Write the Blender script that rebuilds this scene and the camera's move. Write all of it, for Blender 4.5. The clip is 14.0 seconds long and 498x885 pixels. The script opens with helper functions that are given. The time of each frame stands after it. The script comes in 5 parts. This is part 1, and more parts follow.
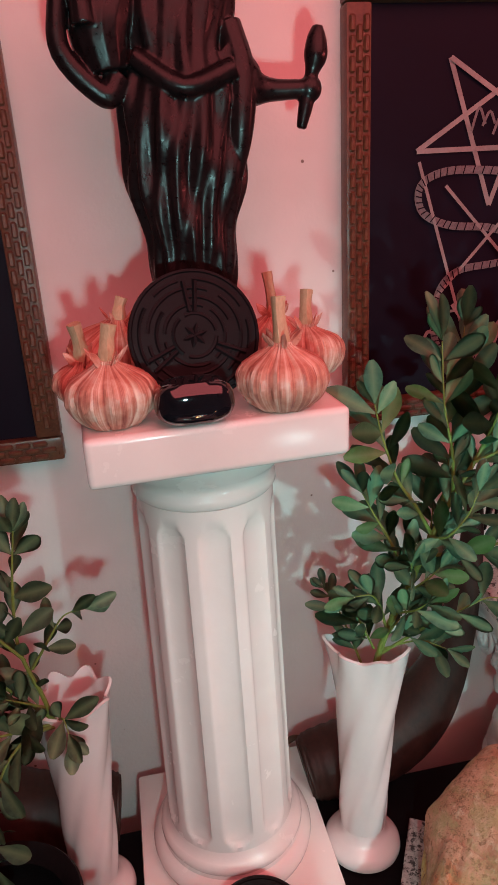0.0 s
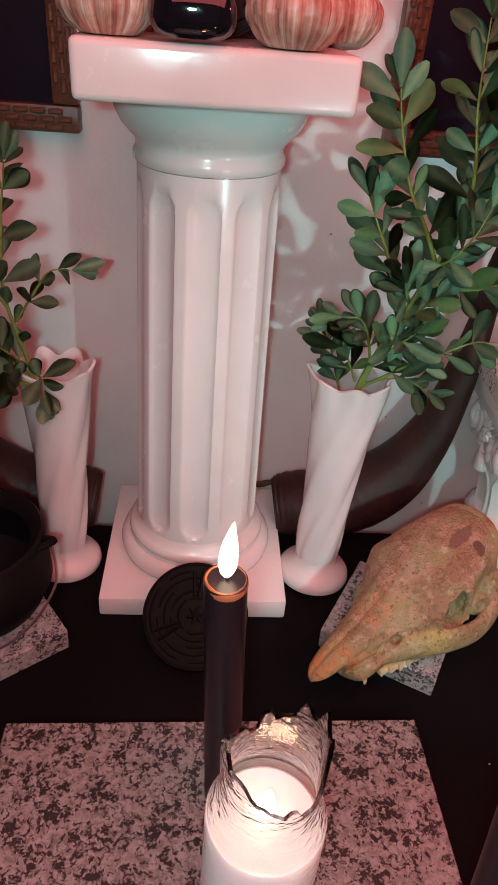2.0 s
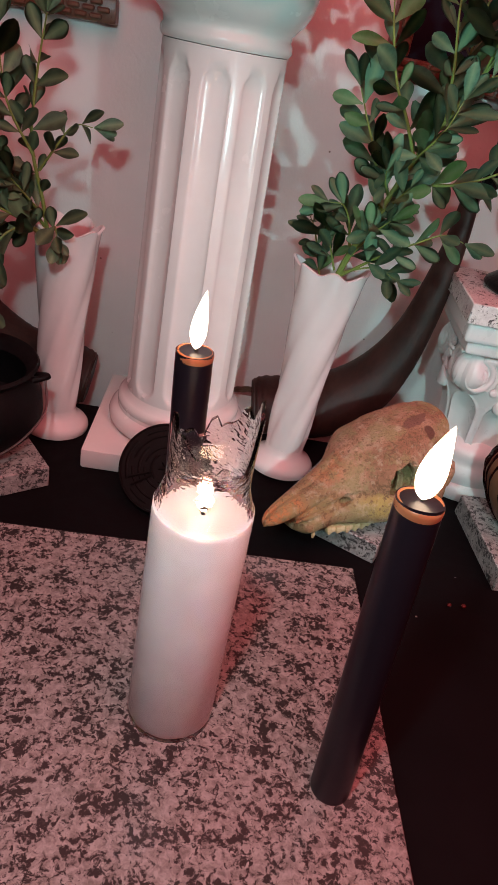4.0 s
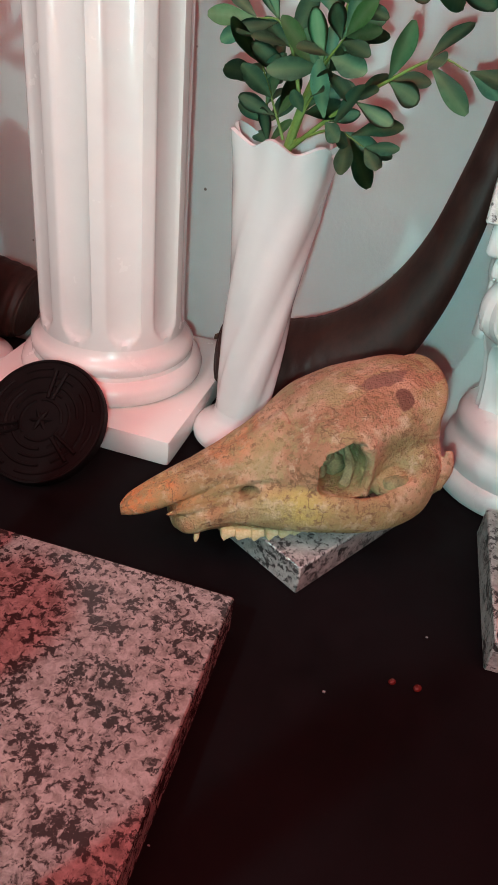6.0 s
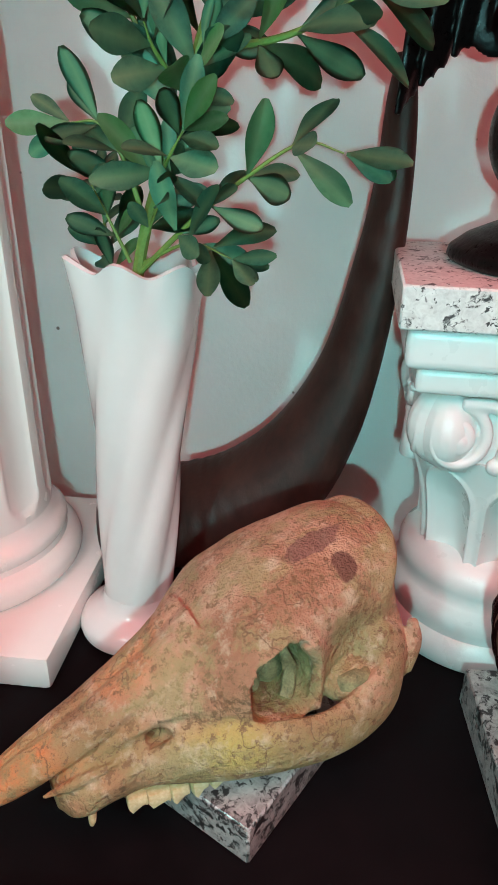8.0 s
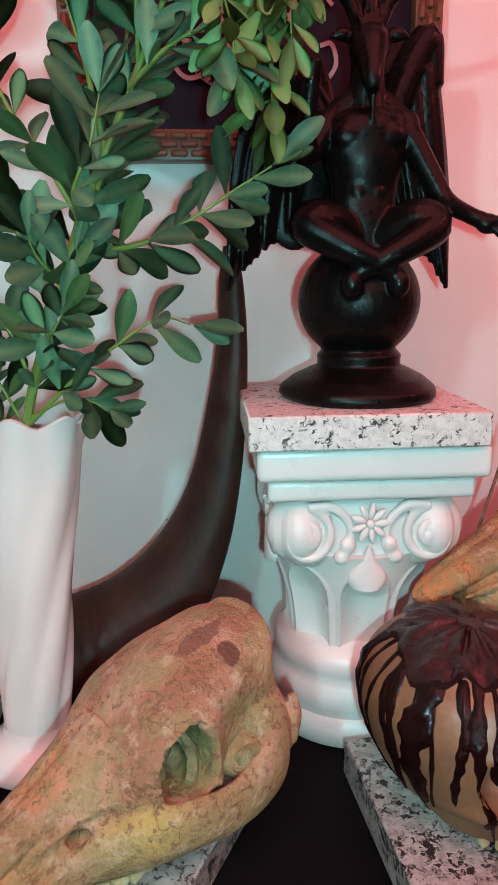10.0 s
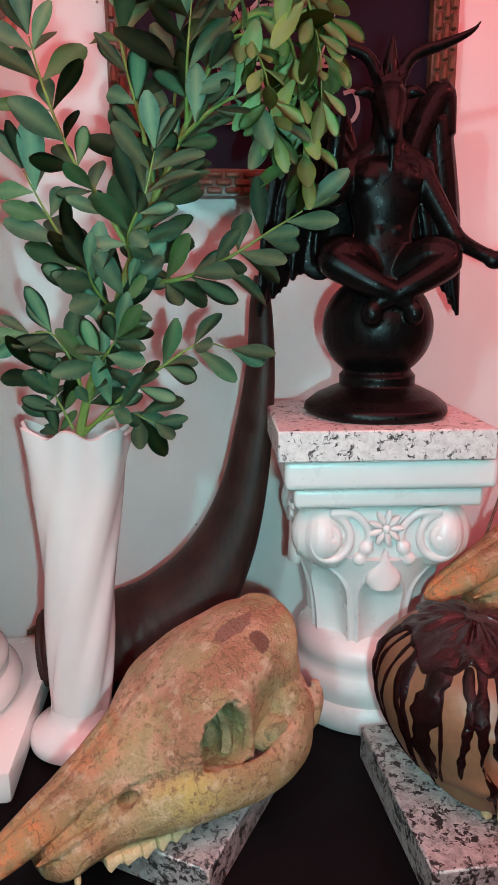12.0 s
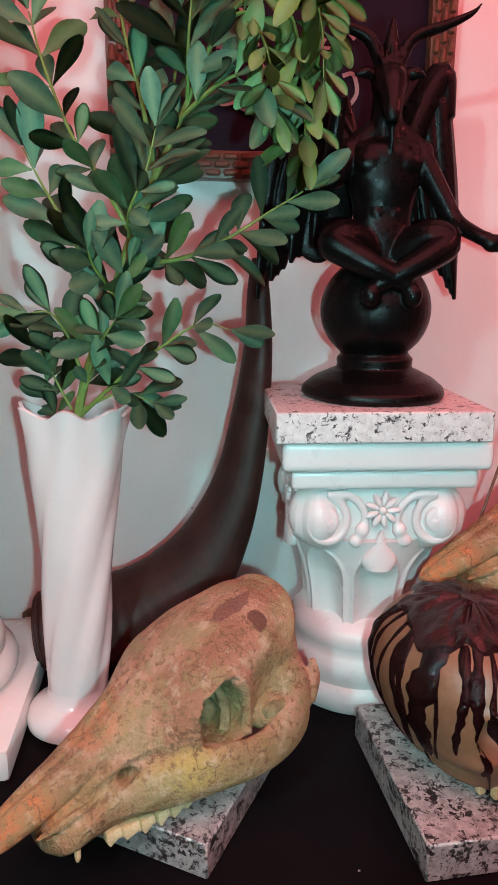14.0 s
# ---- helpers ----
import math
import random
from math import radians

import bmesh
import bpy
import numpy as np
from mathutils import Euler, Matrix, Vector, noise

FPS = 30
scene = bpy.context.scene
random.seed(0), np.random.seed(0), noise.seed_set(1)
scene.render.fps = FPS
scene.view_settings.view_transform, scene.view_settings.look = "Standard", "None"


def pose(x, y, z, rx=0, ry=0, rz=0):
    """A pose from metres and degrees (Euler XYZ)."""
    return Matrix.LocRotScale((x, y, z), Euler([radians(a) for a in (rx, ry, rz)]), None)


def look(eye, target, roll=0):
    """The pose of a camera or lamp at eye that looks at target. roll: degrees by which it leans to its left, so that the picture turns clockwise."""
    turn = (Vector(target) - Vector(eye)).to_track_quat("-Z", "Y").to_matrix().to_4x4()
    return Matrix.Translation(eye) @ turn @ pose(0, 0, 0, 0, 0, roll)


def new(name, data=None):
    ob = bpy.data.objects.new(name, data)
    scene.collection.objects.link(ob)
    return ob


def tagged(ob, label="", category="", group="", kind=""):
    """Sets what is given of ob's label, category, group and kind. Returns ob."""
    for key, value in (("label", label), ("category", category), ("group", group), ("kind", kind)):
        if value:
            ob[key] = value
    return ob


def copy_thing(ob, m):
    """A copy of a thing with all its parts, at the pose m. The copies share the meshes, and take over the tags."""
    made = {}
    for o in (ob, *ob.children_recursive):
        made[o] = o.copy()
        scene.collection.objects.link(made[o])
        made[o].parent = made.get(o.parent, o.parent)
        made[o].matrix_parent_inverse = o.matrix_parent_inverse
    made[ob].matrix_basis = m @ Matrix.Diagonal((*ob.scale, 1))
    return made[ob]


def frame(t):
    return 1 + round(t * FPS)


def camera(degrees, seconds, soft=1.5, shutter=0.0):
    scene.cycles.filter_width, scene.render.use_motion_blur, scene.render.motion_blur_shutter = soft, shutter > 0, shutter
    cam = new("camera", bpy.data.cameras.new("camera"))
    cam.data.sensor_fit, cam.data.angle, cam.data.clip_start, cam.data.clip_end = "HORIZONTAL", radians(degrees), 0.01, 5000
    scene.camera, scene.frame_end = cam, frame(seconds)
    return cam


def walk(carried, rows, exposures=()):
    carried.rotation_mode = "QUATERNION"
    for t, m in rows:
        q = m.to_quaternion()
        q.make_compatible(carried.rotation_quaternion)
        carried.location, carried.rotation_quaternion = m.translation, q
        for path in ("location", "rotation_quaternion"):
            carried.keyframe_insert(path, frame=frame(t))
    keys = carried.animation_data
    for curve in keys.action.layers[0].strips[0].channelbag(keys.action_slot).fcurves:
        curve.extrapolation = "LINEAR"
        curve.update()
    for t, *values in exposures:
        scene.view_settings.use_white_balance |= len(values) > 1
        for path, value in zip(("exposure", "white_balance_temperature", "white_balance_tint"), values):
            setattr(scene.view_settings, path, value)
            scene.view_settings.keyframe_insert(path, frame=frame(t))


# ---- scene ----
cam = camera(40.6, 14.0)
PATH = [
    (0, (0.125, 0.072, 0.562), (0.459, 1.917, -0.133), -3.3),
    (0.5, (0.147, 0.075, 0.534), (0.375, 1.883, -0.289), 0.4),
    (1, (0.155, 0.071, 0.505), (0.345, 1.841, -0.405), 3.3),
    (1.5, (0.162, 0.049, 0.487), (0.31, 1.78, -0.505), 4.0),
    (2, (0.172, 0.024, 0.463), (0.318, 1.689, -0.635), 4.9),
    (2.2, (0.174, 0.007, 0.45), (0.297, 1.672, -0.651), 5.3),
    (4.5, (0.222, -0.101, 0.363), (0.33, 1.608, -0.67), 13.8),
    (5, (0.302, -0.046, 0.336), (0.243, 1.606, -0.79), 13.3),
    (5.5, (0.364, 0.019, 0.315), (0.063, 1.644, -0.811), 7.5),
    (6, (0.391, 0.086, 0.292), (0.024, 1.686, -0.851), 7.4),
    (6.5, (0.387, 0.149, 0.282), (0.107, 1.788, -0.829), 7.5),
    (7, (0.38, 0.18, 0.276), (0.097, 1.893, -0.717), 5.9),
    (7.5, (0.382, 0.188, 0.275), (0.172, 1.971, -0.605), 4.5),
    (8, (0.38, 0.187, 0.274), (0.209, 1.983, -0.587), 1.3),
    (8.5, (0.382, 0.181, 0.276), (0.347, 2.029, -0.489), -0.6),
    (8.7, (0.384, 0.174, 0.279), (0.431, 2.05, -0.412), -0.9),
    (11, (0.363, 0.099, 0.289), (0.6, 2.033, -0.161), -0.7),
    (11.5, (0.358, 0.091, 0.294), (0.581, 2.025, -0.161), -0.5),
    (12, (0.362, 0.087, 0.295), (0.546, 2.03, -0.143), -0.3),
    (12.5, (0.359, 0.085, 0.29), (0.566, 2.025, -0.152), 0.3),
    (13, (0.361, 0.081, 0.289), (0.566, 2.02, -0.154), 0.2),
    (13.5, (0.357, 0.081, 0.291), (0.55, 2.023, -0.148), 0.2),
    (14, (0.357, 0.085, 0.29), (0.569, 2.019, -0.176), 0.2),
]
EXPOSURES = [(0.0, -0.04, 6850, 12), (2.2, -0.16, 7050, 23), (4.3, -0.16, 6950, 23), (5.0, 0.0, 6850, 21), (6.0, 0.18, 6700, 9), (7.0, 0.34, 6300, -4), (8.7, 0.36, 6050, -5), (10.8, 0.20, 6400, 10), (14.0, 0.24, 6400, 11)]
walk(cam, [(t, look(eye, target, roll)) for t, eye, target, roll in PATH], EXPOSURES)

# ---------------------------------------------------------------- world and light
world = bpy.data.worlds.new("dim_room")
scene.world = world
world.use_nodes = True
world.node_tree.nodes["Background"].inputs[0].default_value = (0.30, 0.10, 0.10, 1)
world.node_tree.nodes["Background"].inputs[1].default_value = 0.08


def lamp(name, kind, m, energy, colour, size, size_y=None):
    data = bpy.data.lights.new(name, kind)
    data.energy, data.color = energy, colour
    if kind == "AREA":
        data.size = size
        if size_y:
            data.shape, data.size_y = "RECTANGLE", size_y
    else:
        data.shadow_soft_size = size
    if kind == "SPOT":
        data.spot_size, data.spot_blend = math.radians(84), 0.7
    ob = new(name, data)
    ob.matrix_world = m
    return ob


# two fixed white lamps standing in for one moving flash, and the red strip under the ceiling
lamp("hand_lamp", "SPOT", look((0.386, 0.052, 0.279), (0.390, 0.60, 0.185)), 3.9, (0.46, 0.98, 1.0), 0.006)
# added fill at the flash's earlier place, softens the first lamp's shadows
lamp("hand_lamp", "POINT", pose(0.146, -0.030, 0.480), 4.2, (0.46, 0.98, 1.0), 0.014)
# red strip made far broader than a strip, to fill shaded fronts with red
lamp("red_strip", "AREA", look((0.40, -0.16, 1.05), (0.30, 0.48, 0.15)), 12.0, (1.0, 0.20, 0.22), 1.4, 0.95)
lamp("red_bulb", "POINT", pose(0.95, 0.30, 0.62), 3.0, (1.0, 0.15, 0.16), 0.03)
FLAMES = [(0.188, 0.27, 0.218), (0.302, 0.153, 0.216)]
for fx, fy, fz in FLAMES:
    lamp("candle_light", "POINT", pose(fx, fy, fz + 0.022), 0.17, (1.0, 0.40, 0.19), 0.006)
lamp("candle_light", "POINT", pose(0.205, 0.176, 0.188), 0.012, (1.0, 0.50, 0.26), 0.004)


# ---------------------------------------------------------------- materials
def material(name):
    m = bpy.data.materials.new(name)
    m.use_nodes = True
    return m, m.node_tree, m.node_tree.nodes["Principled BSDF"]


def add(nt, kind, **values):
    n = nt.nodes.new(kind)
    for k, v in values.items():
        if k in n.inputs:
            n.inputs[k].default_value = v
    return n


def coords(nt, scale=(1, 1, 1), which="Object"):
    tc, mp = nt.nodes.new("ShaderNodeTexCoord"), nt.nodes.new("ShaderNodeMapping")
    mp.inputs["Scale"].default_value = scale
    nt.links.new(tc.outputs[which], mp.inputs[0])
    return mp.outputs[0]


def noise_at(nt, vec, scale, detail=4.0, rough=0.6):
    n = add(nt, "ShaderNodeTexNoise", Scale=scale, Detail=detail, Roughness=rough)
    nt.links.new(vec, n.inputs["Vector"])
    return n.outputs["Fac"]


def ramp(nt, fac, stops):
    r = nt.nodes.new("ShaderNodeValToRGB")
    while len(r.color_ramp.elements) < len(stops):
        r.color_ramp.elements.new(0.5)
    for e, (p, c) in zip(r.color_ramp.elements, stops):
        e.position, e.color = p, (*c, 1) if len(c) == 3 else c
    nt.links.new(fac, r.inputs[0])
    return r.outputs[0]


def mix(nt, fac, a, b, how="MIX"):
    n = nt.nodes.new("ShaderNodeMix")
    n.data_type, n.blend_type = "RGBA", how
    for socket, v in ((n.inputs[0], fac), (n.inputs[6], a), (n.inputs[7], b)):
        if isinstance(v, (int, float)):
            socket.default_value = v
        elif isinstance(v, tuple):
            socket.default_value = (*v, 1)
        else:
            nt.links.new(v, socket)
    return n.outputs[2]


def bump(nt, bsdf, height, strength, distance):
    b = add(nt, "ShaderNodeBump", Strength=strength, Distance=distance)
    nt.links.new(height, b.inputs["Height"])
    nt.links.new(b.outputs[0], bsdf.inputs["Normal"])


def simple(name, dark, light, scale, rough, stretch=(1, 1, 1), bump_by=0.0, metal=0.0, coat=0.0, rough_var=0.1, spread=(0.3, 0.7)):
    """Two colours mixed by noise at two scales, with rough and relief following it."""
    m, nt, b = material(name)
    v = coords(nt, stretch)
    big, fine = noise_at(nt, v, scale, 3), noise_at(nt, v, scale * 7, 5)
    f = mix(nt, 0.4, big, fine)
    nt.links.new(ramp(nt, f, [(spread[0], dark), (spread[1], light)]), b.inputs["Base Color"])
    r = ramp(nt, fine, [(0.3, (rough - rough_var,) * 3), (0.7, (rough + rough_var,) * 3)])
    nt.links.new(r, b.inputs["Roughness"])
    b.inputs["Metallic"].default_value, b.inputs["Coat Weight"].default_value = metal, coat
    if bump_by:
        bump(nt, b, f, 0.6, bump_by)
    return m


def plaster():
    m, nt, b = material("plaster")
    v = coords(nt)
    cloud, fine = noise_at(nt, v, 5, 4), noise_at(nt, v, 260, 3)
    base = ramp(nt, cloud, [(0.3, (0.74, 0.72, 0.69)), (0.65, (0.84, 0.83, 0.81))])
    stain = ramp(nt, noise_at(nt, coords(nt, (1, 1, 0.6)), 11, 6, 0.7), [(0.62, (0, 0, 0)), (0.78, (1, 1, 1))])
    base = mix(nt, mix(nt, 0.35, (0, 0, 0), stain, "MIX"), base, (0.50, 0.45, 0.38))
    vor = add(nt, "ShaderNodeTexVoronoi", Scale=28.0)
    nt.links.new(v, vor.inputs["Vector"])
    speck = ramp(nt, vor.outputs["Distance"], [(0.030, (1, 1, 1)), (0.045, (0, 0, 0))])
    base = mix(nt, speck, base, (0.22, 0.18, 0.15))
    nt.links.new(base, b.inputs["Base Color"])
    b.inputs["Roughness"].default_value = 0.72
    bump(nt, b, mix(nt, 0.5, cloud, fine), 0.5, 0.0012)
    return m


def ceramic(name, tint, rough):
    m, nt, b = material(name)
    v = coords(nt)
    cloud = noise_at(nt, v, 14, 4)
    base = ramp(nt, cloud, [(0.30, tuple(c * 0.93 for c in tint)), (0.6, tint)])
    grime = ramp(nt, noise_at(nt, v, 60, 6, 0.75), [(0.68, (0, 0, 0)), (0.80, (1, 1, 1))])
    base = mix(nt, mix(nt, 0.25, (0, 0, 0), grime), base, (0.42, 0.35, 0.27))
    nt.links.new(base, b.inputs["Base Color"])
    nt.links.new(ramp(nt, noise_at(nt, v, 40, 4), [(0.3, (rough,) * 3), (0.7, (rough + 0.16,) * 3)]), b.inputs["Roughness"])
    bump(nt, b, mix(nt, 0.3, noise_at(nt, v, 30, 2), noise_at(nt, v, 220, 3)), 0.35, 0.0009)
    return m


def granite(name, pale, mid, dark, rough, mica=0.45):
    """Interlocked grains: pale ground, mid blotches and black mica in clusters."""
    m, nt, b = material(name)
    v = coords(nt)
    warp = add(nt, "ShaderNodeTexNoise", Scale=200.0, Detail=3.0)
    nt.links.new(v, warp.inputs["Vector"])
    vv = mix(nt, 0.007, v, warp.outputs["Color"], "ADD")
    n1, n2, n3 = noise_at(nt, vv, 180, 5, 0.65), noise_at(nt, vv, 330, 4, 0.6), noise_at(nt, vv, 75, 3)
    grain = add(nt, "ShaderNodeTexVoronoi", Scale=600.0)
    nt.links.new(vv, grain.inputs["Vector"])
    ground = mix(nt, 0.35, ramp(nt, n1, [(0.34, mid), (0.60, pale)]), ramp(nt, grain.outputs["Distance"], [(0.1, (0.3, 0.3, 0.3)), (0.7, (0.75, 0.75, 0.75))]), "SOFT_LIGHT")
    mask = ramp(nt, mix(nt, 0.45, n2, n3), [(mica, (1, 1, 1)), (mica + 0.06, (0, 0, 0))])
    base = mix(nt, mask, ground, dark)
    fleck = ramp(nt, noise_at(nt, vv, 300, 2), [(0.30, (1, 1, 1)), (0.36, (0, 0, 0))])
    nt.links.new(mix(nt, fleck, base, tuple(c * 1.4 for c in dark)), b.inputs["Base Color"])
    b.inputs["Roughness"].default_value = rough
    bump(nt, b, n2, 0.25, 0.0004)
    return m


def bone():
    m, nt, b = material("old_bone")
    v = coords(nt)
    sep = nt.nodes.new("ShaderNodeSeparateXYZ")
    nt.links.new(v, sep.inputs[0])
    n_big, n_mid, n_fine = noise_at(nt, v, 26, 4), noise_at(nt, v, 90, 6, 0.7), noise_at(nt, v, 420, 4)
    base = ramp(nt, n_big, [(0.38, (0.33, 0.150, 0.085)), (0.50, (0.45, 0.235, 0.145)), (0.62, (0.55, 0.340, 0.225))])
    def blot(base, centre, size, colour, strength, wobble=0.006, turn=0.0, soft=0.82):
        mp = add(nt, "ShaderNodeMapping")
        mp.vector_type = "TEXTURE"
        mp.inputs["Location"].default_value, mp.inputs["Scale"].default_value = [c + wobble / 2 for c in centre], size
        mp.inputs["Rotation"].default_value = (0, 0, radians(turn))
        wob = add(nt, "ShaderNodeTexNoise", Scale=160.0 if wobble < 0.01 else 60.0, Detail=4.0)
        nt.links.new(v, wob.inputs["Vector"])
        nt.links.new(mix(nt, wobble, v, wob.outputs["Color"], "ADD"), mp.inputs[0])
        ln = nt.nodes.new("ShaderNodeVectorMath")
        ln.operation = "LENGTH"
        nt.links.new(mp.outputs[0], ln.inputs[0])
        return mix(nt, ramp(nt, ln.outputs["Value"], [(soft, (strength,) * 3), (1.0, (0, 0, 0))]), base, colour)
    # cheeks stained yellow-green, candle glow painted on the nasals, shade painted into green sockets
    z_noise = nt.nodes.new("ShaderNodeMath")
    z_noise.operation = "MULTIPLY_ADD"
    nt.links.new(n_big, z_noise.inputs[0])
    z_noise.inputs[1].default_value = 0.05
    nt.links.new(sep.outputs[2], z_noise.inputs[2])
    # yellow-green tint that grows towards the bottom
    low_green = ramp(nt, z_noise.outputs[0], [(0.070, (0.75,) * 3), (0.092, (0, 0, 0))])
    base = mix(nt, low_green, base, (0.31, 0.25, 0.10))
    for side in (-1, 1):
        base = blot(base, (0.088, side * 0.034, 0.050), (0.026, 0.020, 0.013), (0.52, 0.40, 0.12), 0.85, 0.012, 0, 0.5)
        base = blot(base, (0.045, side * 0.022, 0.036), (0.024, 0.014, 0.013), (0.42, 0.23, 0.12), 0.75, 0.012, 0, 0.6)
        # green socket tone, darkened to put the recess's shade into the colour
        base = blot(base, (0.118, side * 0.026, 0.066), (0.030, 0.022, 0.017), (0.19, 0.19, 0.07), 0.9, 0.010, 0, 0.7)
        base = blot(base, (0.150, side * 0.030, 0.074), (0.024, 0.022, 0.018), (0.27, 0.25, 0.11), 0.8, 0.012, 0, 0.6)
    # warm glow of the candles put into the muzzle's colour
    base = blot(base, (0.015, 0, 0.046), (0.062, 0.017, 0.016), (0.66, 0.23, 0.08), 0.95, 0.012, 0, 0.6)
    base = blot(base, (0.060, 0, 0.074), (0.034, 0.022, 0.014), (0.56, 0.24, 0.11), 0.8, 0.016, 0, 0.5)
    pores = ramp(nt, n_mid, [(0.36, (1, 1, 1)), (0.47, (0, 0, 0))])
    base = mix(nt, mix(nt, 0.5, (0, 0, 0), pores), base, (0.36, 0.19, 0.10))
    fleck = ramp(nt, noise_at(nt, v, 260, 5, 0.75), [(0.41, (0.9,) * 3), (0.47, (0, 0, 0))])
    base = mix(nt, fleck, base, (0.20, 0.11, 0.05))
    green = ramp(nt, noise_at(nt, v, 48, 5, 0.7), [(0.47, (0, 0, 0)), (0.58, (0.7,) * 3)])
    base = mix(nt, green, base, (0.34, 0.28, 0.13))
    pale = ramp(nt, n_mid, [(0.54, (0, 0, 0)), (0.68, (0.75,) * 3)])
    base = mix(nt, pale, base, (0.60, 0.47, 0.33))
    # two dark patches on the brow
    base = blot(base, (0.1400, -0.0175, 0.1130), (0.0165, 0.0056, 0.014), (0.20, 0.085, 0.065), 0.85, 0.007, 8, 0.85)
    base = blot(base, (0.1470, -0.0300, 0.1050), (0.0058, 0.0054, 0.012), (0.13, 0.045, 0.030), 0.9, 0.005, 0, 0.8)
    # hairline cracks and pits
    vor = add(nt, "ShaderNodeTexVoronoi", Scale=24.0)
    vor.feature = "DISTANCE_TO_EDGE"
    w = add(nt, "ShaderNodeTexNoise", Scale=70.0, Detail=4.0)
    nt.links.new(v, w.inputs["Vector"])
    nt.links.new(mix(nt, 0.045, v, w.outputs["Color"], "ADD"), vor.inputs["Vector"])
    crack = ramp(nt, vor.outputs["Distance"], [(0.0, (0, 0, 0)), (0.020, (1, 1, 1))])
    base = mix(nt, mix(nt, ramp(nt, n_big, [(0.46, (0.85,) * 3), (0.54, (0, 0, 0))]), (1, 1, 1), crack), (0.17, 0.09, 0.045), base)
    nt.links.new(base, b.inputs["Base Color"])
    b.inputs["Roughness"].default_value = 0.62
    bump(nt, b, mix(nt, 0.06, mix(nt, 0.35, n_mid, n_fine), crack), 1.0, 0.0066)
    return m


def leaf_material(name, a, b_col, c):
    m, nt, b = material(name)
    info = nt.nodes.new("ShaderNodeObjectInfo")
    v = coords(nt)
    col = ramp(nt, info.outputs["Random"], [(0.0, a), (0.55, b_col), (0.80, b_col), (1.0, c)])
    col = mix(nt, 0.35, col, ramp(nt, noise_at(nt, v, 160, 4), [(0.3, (0.02, 0.07, 0.04)), (0.7, (0.14, 0.28, 0.15))]))
    sep = nt.nodes.new("ShaderNodeSeparateXYZ")
    nt.links.new(v, sep.inputs[0])
    ab = nt.nodes.new("ShaderNodeMath")
    ab.operation = "ABSOLUTE"
    nt.links.new(sep.outputs[1], ab.inputs[0])
    rib = ramp(nt, ab.outputs[0], [(0.0003, (0.6,) * 3), (0.0009, (0, 0, 0))])
    nt.links.new(mix(nt, rib, col, (0.22, 0.34, 0.17)), b.inputs["Base Color"])
    b.inputs["Roughness"].default_value = 0.56
    b.inputs["Subsurface Weight"].default_value = 0.0
    bump(nt, b, noise_at(nt, v, 300, 3), 0.3, 0.0004)
    return m


def garlic_skin():
    m, nt, b = material("garlic_skin")
    v = coords(nt)
    sep = nt.nodes.new("ShaderNodeSeparateXYZ")
    nt.links.new(v, sep.inputs[0])
    at = nt.nodes.new("ShaderNodeMath")
    at.operation = "ARCTAN2"
    nt.links.new(sep.outputs[1], at.inputs[0])
    nt.links.new(sep.outputs[0], at.inputs[1])
    comb = nt.nodes.new("ShaderNodeCombineXYZ")
    nt.links.new(at.outputs[0], comb.inputs[0])
    stripe = noise_at(nt, comb.outputs[0], 7.5, 5, 0.7)
    cloud = noise_at(nt, v, 60, 4)
    f = mix(nt, 0.35, stripe, cloud)
    nt.links.new(ramp(nt, f, [(0.40, (0.30, 0.085, 0.07)), (0.49, (0.56, 0.26, 0.19)), (0.60, (0.76, 0.60, 0.50))]), b.inputs["Base Color"])
    b.inputs["Roughness"].default_value = 0.42
    bump(nt, b, stripe, 0.5, 0.0009)
    return m


def clear_glass():
    m, nt, b = material("clear_glass")
    b.inputs["Transmission Weight"].default_value = 1.0
    b.inputs["Roughness"].default_value = 0.03
    b.inputs["IOR"].default_value = 1.45
    b.inputs["Base Color"].default_value = (0.95, 0.97, 0.95, 1)
    bump(nt, b, noise_at(nt, coords(nt, (1, 1, 1.8)), 110, 2), 0.30, 0.002)
    return m


def glow(name, colour, strength):
    m, nt, b = material(name)
    b.inputs["Base Color"].default_value = (0, 0, 0, 1)
    b.inputs["Emission Color"].default_value = (*colour, 1)
    b.inputs["Emission Strength"].default_value = strength
    return m


def wax(name, colour, sss):
    m, nt, b = material(name)
    v = coords(nt)
    nt.links.new(ramp(nt, noise_at(nt, v, 40, 5), [(0.3, tuple(c * 0.85 for c in colour)), (0.7, colour)]), b.inputs["Base Color"])
    b.inputs["Roughness"].default_value = 0.34
    b.inputs["Subsurface Weight"].default_value = sss
    b.inputs["Subsurface Radius"].default_value = (0.010, 0.005, 0.003)
    b.inputs["Subsurface Scale"].default_value = 1.0
    bump(nt, b, noise_at(nt, v, 55, 4), 0.3, 0.0008)
    return m


PLASTER = plaster()
CERAMIC = ceramic("white_glaze", (0.80, 0.79, 0.76), 0.13)
MILK = ceramic("milk_glass", (0.75, 0.735, 0.72), 0.08)
STONE_PAINT = ceramic("white_painted_plaster", (0.78, 0.79, 0.77), 0.24)
GRANITE = granite("speckled_granite", (0.36, 0.31, 0.295), (0.17, 0.14, 0.135), (0.035, 0.028, 0.028), 0.16)
GRANITE_GREY = granite("grey_granite", (0.44, 0.43, 0.41), (0.24, 0.23, 0.22), (0.030, 0.028, 0.028), 0.30, 0.43)
GRANITE_WHITE = granite("white_granite", (0.70, 0.70, 0.67), (0.54, 0.53, 0.51), (0.035, 0.033, 0.033), 0.45, 0.39)
